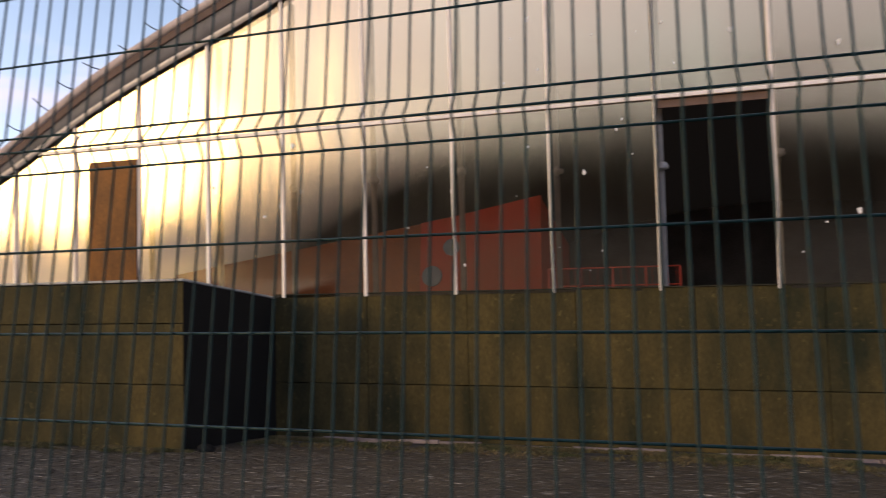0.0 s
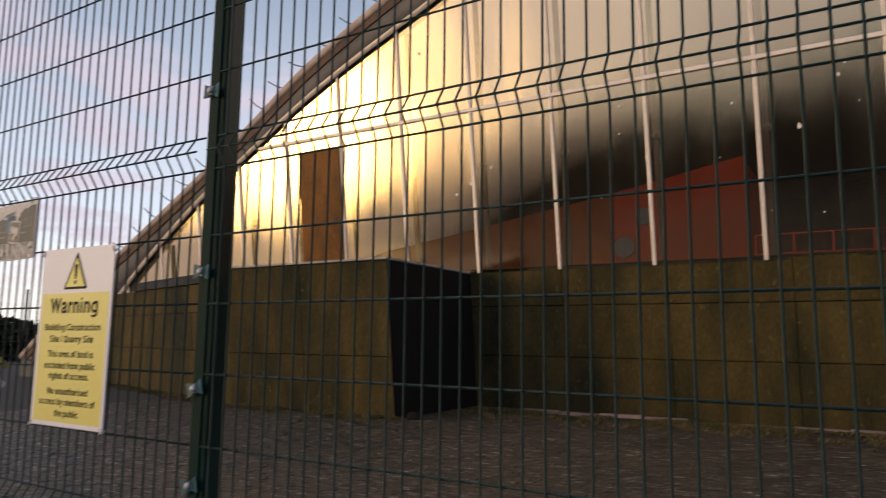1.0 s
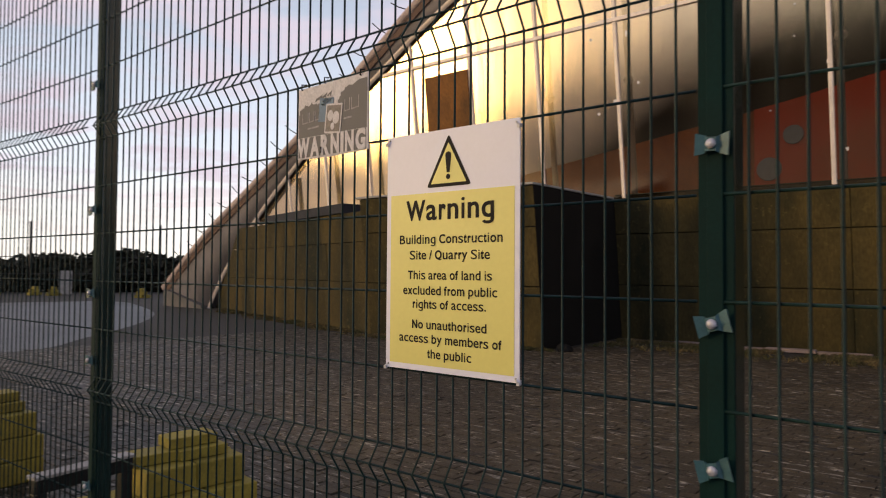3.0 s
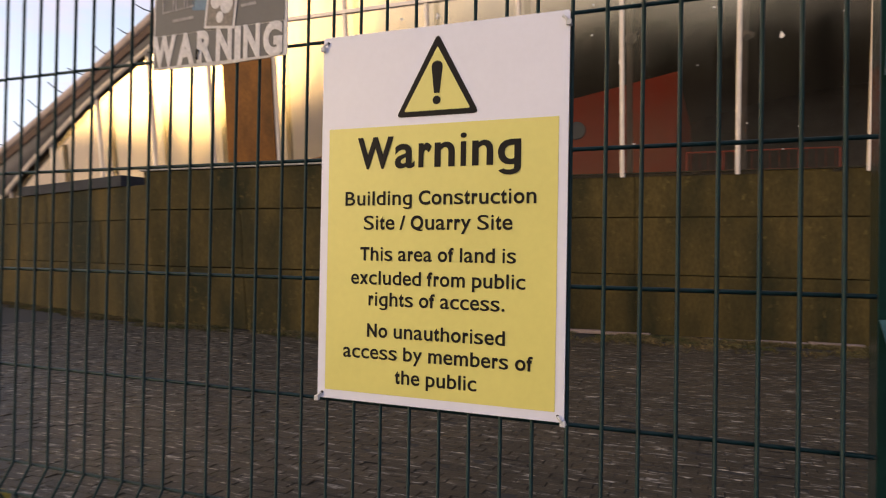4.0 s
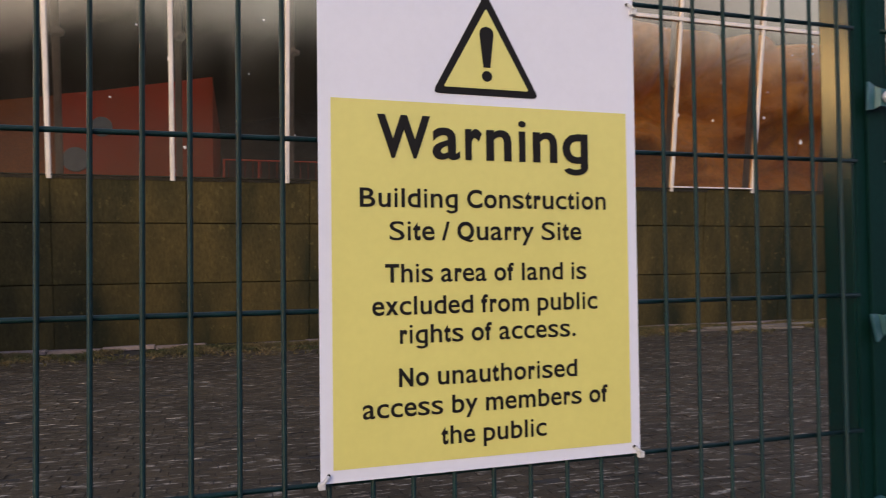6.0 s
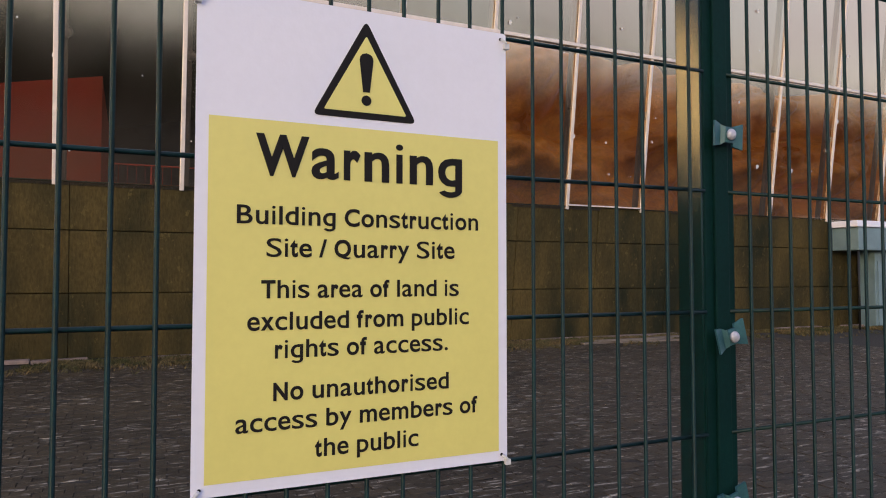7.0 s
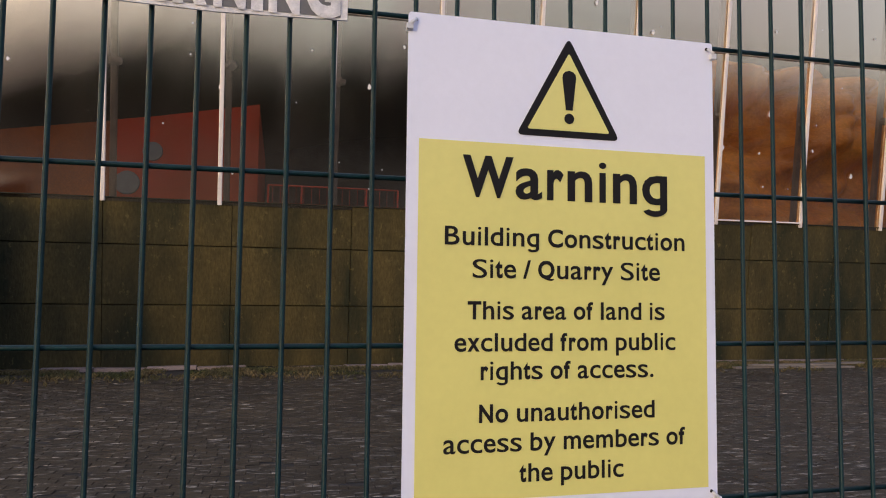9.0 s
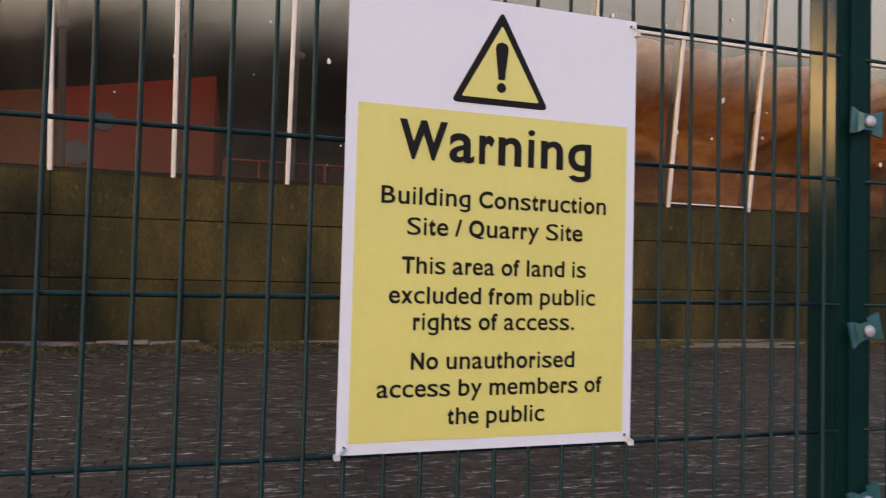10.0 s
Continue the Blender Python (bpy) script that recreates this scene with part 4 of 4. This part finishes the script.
def build_poster():
    W, Hh = 0.297, 0.215
    thing = empty("notice_board", "weathered torn grey notice with a faded sticker on the mesh", "sign", at=(-0.375, -0.014, 1.826))
    r = random.Random(5)
    part("board", plate([(0, 0.002), (W * 0.5, -0.001), (W, 0.004), (W - 0.002, Hh), (W * 0.45, Hh - 0.003), (0.002, Hh - 0.006)], 0, M_PAPER, "board", 0.0025), M_PAPER, thing, "torn white backing")
    grey = [(0.004, 0.064), (W - 0.006, 0.064), (W - 0.005, 0.2)]
    torn = [(0.26, 0.198), (0.235, 0.187), (0.222, 0.192), (0.205, 0.184), (0.19, 0.178), (0.186, 0.165), (0.176, 0.152), (0.168, 0.135), (0.158, 0.128), (0.148, 0.131), (0.14, 0.144), (0.128, 0.141), (0.118, 0.148), (0.104, 0.158), (0.09, 0.152), (0.078, 0.158), (0.062, 0.163), (0.048, 0.155), (0.036, 0.158), (0.022, 0.150), (0.012, 0.146), (0.005, 0.132)]
    part("printed_field", plate(grey + [(x + r.uniform(-.003, .003), z + r.uniform(-.003, .003)) for (xa, za), (xb, zb) in zip(torn, torn[1:] + torn[-1:]) for x, z in ((xa, za), (xa * 0.65 + xb * 0.35, za * 0.65 + zb * 0.35), (xa * 0.3 + xb * 0.7, za * 0.3 + zb * 0.7))], -0.0008, M_POSTER, "printed_field"), M_POSTER, thing, "grey printed field with a torn edge")
    for k in range(3):
        x = 0.075 + k * 0.02
        part("torn_flap", plate([(x, 0.162 + 0.004 * k), (x + 0.03, 0.172), (x + 0.035, 0.180 + 0.003 * k), (x + 0.008, 0.172)], -0.0014, M_POSTER, "torn_flap"), M_POSTER, thing)
    # faded name: plain strokes, and a fan of pale rays over it
    for x0, x1, z0, z1, ln in ((0.022, 0.046, 0.104, 0.106, 0.030), (0.052, 0.072, 0.106, 0.108, 0.030), (0.078, 0.094, 0.108, 0.110, 0.030), (0.203, 0.222, 0.118, 0.120, 0.034), (0.230, 0.258, 0.120, 0.123, 0.034)):
        for x, top in ((x0, z0), (x1, z1)):
            part("name_bar", plate([(x, top), (x + 0.0028, top), (x + 0.0028, top + ln), (x, top + ln)], -0.0016, M_NAME, "name_bar"), M_NAME, thing)
        part("name_bar", plate([(x0, z0), (x1, z1), (x1, z1 + 0.003), (x0, z0 + 0.003)], -0.0017, M_NAME, "name_bar"), M_NAME, thing)
    for x0, x1, z in ((0.046, 0.095, 0.086), (0.2, 0.232, 0.096)):
        part("name_bar", plate([(x0, z), (x1, z + 0.002), (x1, z + 0.007), (x0, z + 0.005)], -0.0016, M_NAME, "name_bar"), M_NAME, thing)
    for k in range(6):
        w = radians(62 + 20 * k)
        c, q = math.cos(w), math.sin(w)
        part("ray", plate([(0.135 + c * 0.012 - q * 0.0012, 0.143 + q * 0.012 + c * 0.0012), (0.135 + c * 0.012 + q * 0.0012, 0.143 + q * 0.012 - c * 0.0012), (0.135 + c * 0.032 + q * 0.0024, 0.143 + q * 0.032 - c * 0.0024), (0.135 + c * 0.032 - q * 0.0024, 0.143 + q * 0.032 + c * 0.0024)], -0.0016, M_PAPER, "ray"), M_PAPER, thing)
    ob = part("sticker", plate([(-0.03, -0.034), (0.03, -0.034), (0.03, 0.034), (-0.03, 0.034)], -0.0016, M_STICKER, "sticker"), M_STICKER, thing, "faded blue sticker")
    ob.location, ob.rotation_euler = (0.125, 0, 0.134), (0, radians(6), 0)
    ob = part("sticker", plate([(-0.034, -0.042), (0.034, -0.042), (0.034, 0.042), (-0.034, 0.042)], -0.0026, M_PAPER, "sticker"), M_PAPER, thing, "pale bordered sticker")
    ob.location, ob.rotation_euler = (0.158, 0, 0.105), (0, radians(6), 0)
    pic = part("sticker_print", plate([(-0.029, -0.037), (0.029, -0.037), (0.029, 0.037), (-0.029, 0.037)], -0.0032, M_STICKER2, "sticker_print"), M_STICKER2, ob, "mottled brown print")
    for dx, dz, s in ((-0.012, 0.008, 0.012), (0.012, 0.002, 0.014), (0.0, -0.022, 0.008)):
        part("print_blot", plate([(dx + s * math.cos(2 * math.pi * k / 12), dz + s * 1.3 * math.sin(2 * math.pi * k / 12)) for k in range(12)], -0.0038, M_PAPER, "print_blot"), M_PAPER, ob)
    t = part("lettering", text_mesh("WARNING", 0.288, 0.060, M_PAPER, 0.22), M_PAPER, thing, "worn white capitals")
    t.location = (W / 2 - 0.004, -0.0018, 0.004)
    t = part("lettering_field", plate([(0.004, 0.006), (W - 0.008, 0.006), (W - 0.008, 0.063), (0.004, 0.063)], -0.0007, M_POSTER, "lettering_field"), M_POSTER, thing)
    for x, z in ((0.02, Hh - 0.01), (W - 0.03, Hh - 0.008), (0.105, 0.012), (0.12, Hh - 0.005)):
        rod("cable_tie", [(x, 0.012, z), (x, -0.004, z + 0.002), (x + 0.003, -0.006, z + 0.016), (x + 0.002, 0.012, z + 0.02)], 0.0022, M_BLACK, thing, "black cable tie")


build_poster()

# ---------------------------------------------------------------- yellow block piles and stands
def block_mesh():
    bm = box(-0.11, 0.11, -0.16, 0.16, 0, 0.165, 0.012)
    me = bpy.data.meshes.new("block")
    bmesh.ops.recalc_face_normals(bm, faces=bm.faces)
    bm.to_mesh(me); bm.free()
    me.materials.append(M_BLOCK)
    return me


BLOCK = block_mesh()


def yellow_blocks(x, y, turn, layout, seed):
    r = random.Random(seed)
    m = pose(x, y, GROUND_Z + 0.012, 0, 0, turn)
    for bx, by, bz, s in layout:
        ob = new("yellow_block", BLOCK)
        ob.matrix_world = m @ pose(bx, by, bz, 0, 0, r.uniform(-3, 3)) @ Matrix.Diagonal((s, 1, 1 if s == 1 else 0.4, 1))
        tagged(ob, "yellow painted block stacked in a pile behind the fence", "block", "yellow blocks")


yellow_blocks(-4.35, 0.45, 4, [(0, -0.165, 0, 1), (0, 0.165, 0, 1), (0, -0.165, 0.168, 1), (0, 0.165, 0.168, 1), (0.0, 0.11, 0.336, 1), (-0.2, -0.1, 0.0, 1), (-0.2, -0.05, 0.336, 1), (-0.22, 0.1, 0.168, 1), (-0.22, -0.2, 0.168, 1), (-0.1, 0.08, 0.504, 0.95), (-0.14, 0.06, 0.572, 0.9)], 1)
yellow_blocks(-2.75, 0.98, -6, [(0, -0.33, 0, 1), (0, 0.0, 0, 1), (0, 0.33, 0, 1), (-0.08, 0.28, 0.168, 1), (-0.08, -0.05, 0.168, 1), (-0.31, 0.3, 0.168, 1), (-0.31, -0.05, 0.168, 1), (-0.23, -0.33, 0, 1), (-0.23, 0.0, 0, 1), (-0.23, 0.33, 0, 1), (-0.16, 0.2, 0.336, 0.95), (-0.2, -0.1, 0.336, 0.9), (-0.22, 0.16, 0.404, 0.9)], 2)
yellow_blocks(-6.6, 0.45, 3, [(0, -0.165, 0, 1), (0, 0.165, 0, 1), (0, -0.165, 0.168, 1), (0, 0.165, 0.168, 1), (0.0, 0.0, 0.336, 1)], 3)
for k, (x, y) in enumerate(((-34, 16.6), (-36.5, 15.5), (-40, 14.6), (-41, 14.0), (-43, 12.6), (-46, 11.2), (-47.5, 9.3), (-49, 7.0))):
    yellow_blocks(x, y, 35 + 20 * k, [(0, 0, 0, 1), (0.24, 0.1, 0, 1), (-0.24, 0.05, 0, 1), (0.1, 0, 0.168, 1), (-0.14, 0.05, 0.168, 1), (0, 0, 0.336, 1)], 10 + k)


def trestle(x, y, turn):
    thing = empty("trestle", "black steel trestle with a pale timber cap", "trestle", "trestles by the fence", at=(x, y, GROUND_Z + 0.0))
    thing.rotation_euler = (0, 0, radians(turn))
    part("top_bar", box(-0.04, 0.04, -0.27, 0.27, 0.42, 0.49, 0.006), M_STAND, thing)
    part("cap", box(-0.05, 0.05, -0.28, 0.28, 0.492, 0.51, 0.004), M_CAPGREY, thing, "pale timber cap")
    for yy in (-0.24, 0.24):
        part("leg", box(-0.035, 0.035, yy - 0.03, yy + 0.03, 0.0, 0.42, 0.005), M_STAND, thing)
        part("foot", box(-0.2, 0.2, yy - 0.03, yy + 0.03, 0.0, 0.03, 0.005), M_STAND, thing)
    part("stretcher", box(-0.02, 0.02, -0.21, 0.21, 0.12, 0.16, 0.004), M_STAND, thing)


trestle(-2.62, 0.36, 8)
trestle(-5.15, 0.33, 4)

# ---------------------------------------------------------------- far hedge, trees and fence
def leaf_mass(name, label, spots, leaf, seed, category="hedge", kind="stuff"):
    """Leaves scattered through overlapping lobes: (x, y, z, radius, height radius, count)."""
    r = random.Random(seed)
    vs, fs = [], []
    for cx, cy, cz, ra, rz, n in spots:
        for _ in range(n):
            d = Vector((r.gauss(0, 1), r.gauss(0, 1), r.gauss(0, 1))).normalized() * (r.uniform(0.25, 1.0) ** 0.45)
            rough = 1 + 0.35 * noise.noise(d * 2.3 + Vector((cx, cy, seed)))
            p = Vector((cx + d.x * ra * rough, cy + d.y * ra * rough, cz + d.z * rz * rough))
            if p.z < GROUND_Z:
                continue
            s = leaf * r.uniform(0.6, 1.5)
            u = Vector((r.uniform(-1, 1), r.uniform(-1, 1), r.uniform(-1, 1))).normalized()
            v = u.orthogonal().normalized()
            k = len(vs)
            vs += [p - u * s, p + v * s * 0.6, p + u * s, p - v * s * 0.6]
            fs.append((k, k + 1, k + 2, k + 3))
    return tagged(new(name, mesh_of(name, vs, fs, M_LEAF)), label, category, kind=kind)


r = random.Random(40)
spots = []
for k in range(46):
    f = k / 45
    x, y = -62 + 26 * f, -8 + 44 * f + r.uniform(-1.5, 1.5)
    h = 2.1 + 0.8 * noise.noise((k * 0.35, 0, 0)) + r.uniform(-0.2, 0.3)
    spots.append((x, y, h * 0.45, 1.9, h * 0.6, 700))
leaf_mass("far_hedge", "dark evening hedge and bushes across the far side", spots, 0.22, 41)
for k, (x, y, h) in enumerate(((-56, 5.0, 3.3), (-52, 14, 3.6), (-47, 22, 3.1), (-44.5, 27.5, 3.2))):
    thing = empty("tree", "small dark tree standing behind the far hedge", "tree", "far trees", at=(x, y, GROUND_Z))
    rod("trunk", [(0, 0, 0), (0.1, 0, h * 0.3), (0.05, 0.1, h * 0.6)], 0.12, M_BARK, thing, sides=8)
    for b in range(4):
        a = b * 1.6
        rod("limb", [(0.05, 0.05, h * 0.4), (0.6 * math.cos(a), 0.6 * math.sin(a), h * 0.7)], 0.05, M_BARK, thing)
    ob = leaf_mass("crown", "", [(0, 0, h * 0.72, 1.3, h * 0.24, 500), (0.8, 0.3, h * 0.65, 0.8, h * 0.18, 240), (-0.7, -0.3, h * 0.68, 0.9, h * 0.2, 240)], 0.17, 50 + k, "", "")
    for key in ("category", "kind", "label"):
        if key in ob:
            del ob[key]
    ob.parent = thing

far_fence = empty("far_fence", "distant line of dark posts along the hedge", "fence", at=(0, 0, GROUND_Z))
for k in range(9):
    f = k / 8
    x, y = -52 + 13.5 * f, -1.0 + 25 * f
    rod("post", [(x, y, 0), (x, y, 4.3)], 0.07, M_STEEL, far_fence)
for z in (1.2, 2.2):
    rod("rail", [(-52, -1.0, z), (-38.5, 24, z)], 0.02, M_STEEL, far_fence)
ob = part("board", box(-0.35, 0.35, -0.02, 0.02, 0.5, 1.9, 0.01), M_CAPGREY)
ob.name = "notice"
tagged(ob, "small pale notice standing before the far hedge", "sign")
ob.location, ob.rotation_euler = (-41.5, 15.8, GROUND_Z - 0.5), (0, 0, radians(60))

# unseen tree belt added behind the viewer to darken what the glazing mirrors
r = random.Random(60)
spots = []
for k in range(64):
    x = -190 + 6.0 * k
    h = 4.5 + 12.5 / (1 + math.exp(-(x + 65) / 12.0)) + 1.6 * noise.noise((x * 0.06, 7, 0))
    spots.append((x, -92 + r.uniform(-3, 3), h * 0.42, 4.6, h * 0.6, 900))
leaf_mass("tree_belt", "unseen belt of dark trees, added behind for the glazing to mirror", spots, 0.9, 61)
# added dark sheet, so that no sky leaks through the belt low down
tagged(new("backdrop", flat("backdrop", -200, 210, 0, 4.0, 0, M_LEAF)), "unseen dark sheet closing the gaps low in the tree belt", "backdrop", kind="structure").matrix_world = Matrix.Translation((0, -95, GROUND_Z)) @ Matrix.Rotation(radians(90), 4, "X")

# ---------------------------------------------------------------- paving bricks
pavement = empty("pavement", "yard of dark worn paving bricks in straight courses", "pavement", kind="structure")


def sett_box(w, d, h, b=0.006):
    vs = [(0, 0, 0), (w, 0, 0), (w, d, 0), (0, d, 0), (b, b, h), (w - b, b, h), (w - b, d - b, h), (b, d - b, h)]
    fs = [(4, 5, 6, 7), (0, 1, 5, 4), (1, 2, 6, 5), (2, 3, 7, 6), (3, 0, 4, 7)]
    return vs, fs


def build_setts():
    r = random.Random(77)
    w, d, h = 0.21, 0.105, 0.007
    me = mesh_of("paving_brick", *sett_box(w - 0.004, d - 0.004, h, 0.004), M_SETT)
    base_v, base_f = sett_box(w - 0.004, d - 0.004, h, 0.004)
    base_v, base_f = np.array(base_v), np.array(base_f)
    V, Fc, n = [], [], 0
    y, row = 0.35, 0
    while y < 12.6:
        x = -13.2 + (row % 2) * w / 2 + r.uniform(-0.035, 0.035)
        while x < 15.0:
            if not (y > 10.3 and x < -5.8) and not (x < -9 and y < 2.2 + 0):
                tilt = (r.gauss(0, 0.013), r.gauss(0, 0.022))
                dz = r.uniform(-0.004, 0.004)
                if 0.0 < x < 2.1 and 2.6 < y < 5.5:
                    ob = new("paving_brick", me)
                    ob.location, ob.parent = (x, y, GROUND_Z + dz), pavement
                    ob.rotation_euler = (tilt[1], tilt[0], r.uniform(-0.01, 0.01))
                else:
                    q = base_v.copy()
                    q[:, 2] += q[:, 0] * tilt[0] + q[:, 1] * tilt[1] + dz
                    q += (x, y, GROUND_Z)
                    V.append(q)
                    Fc.append(base_f + n)
                    n += 8
            x += w
        y += d
        row += 1
    V, Fc = np.concatenate(V), np.concatenate(Fc)
    ob = part("paving_bricks", mesh_of("paving_bricks", V.tolist(), Fc.tolist(), M_SETT), M_SETT, pavement)
    tagged(ob, kind="stuff")


build_setts()
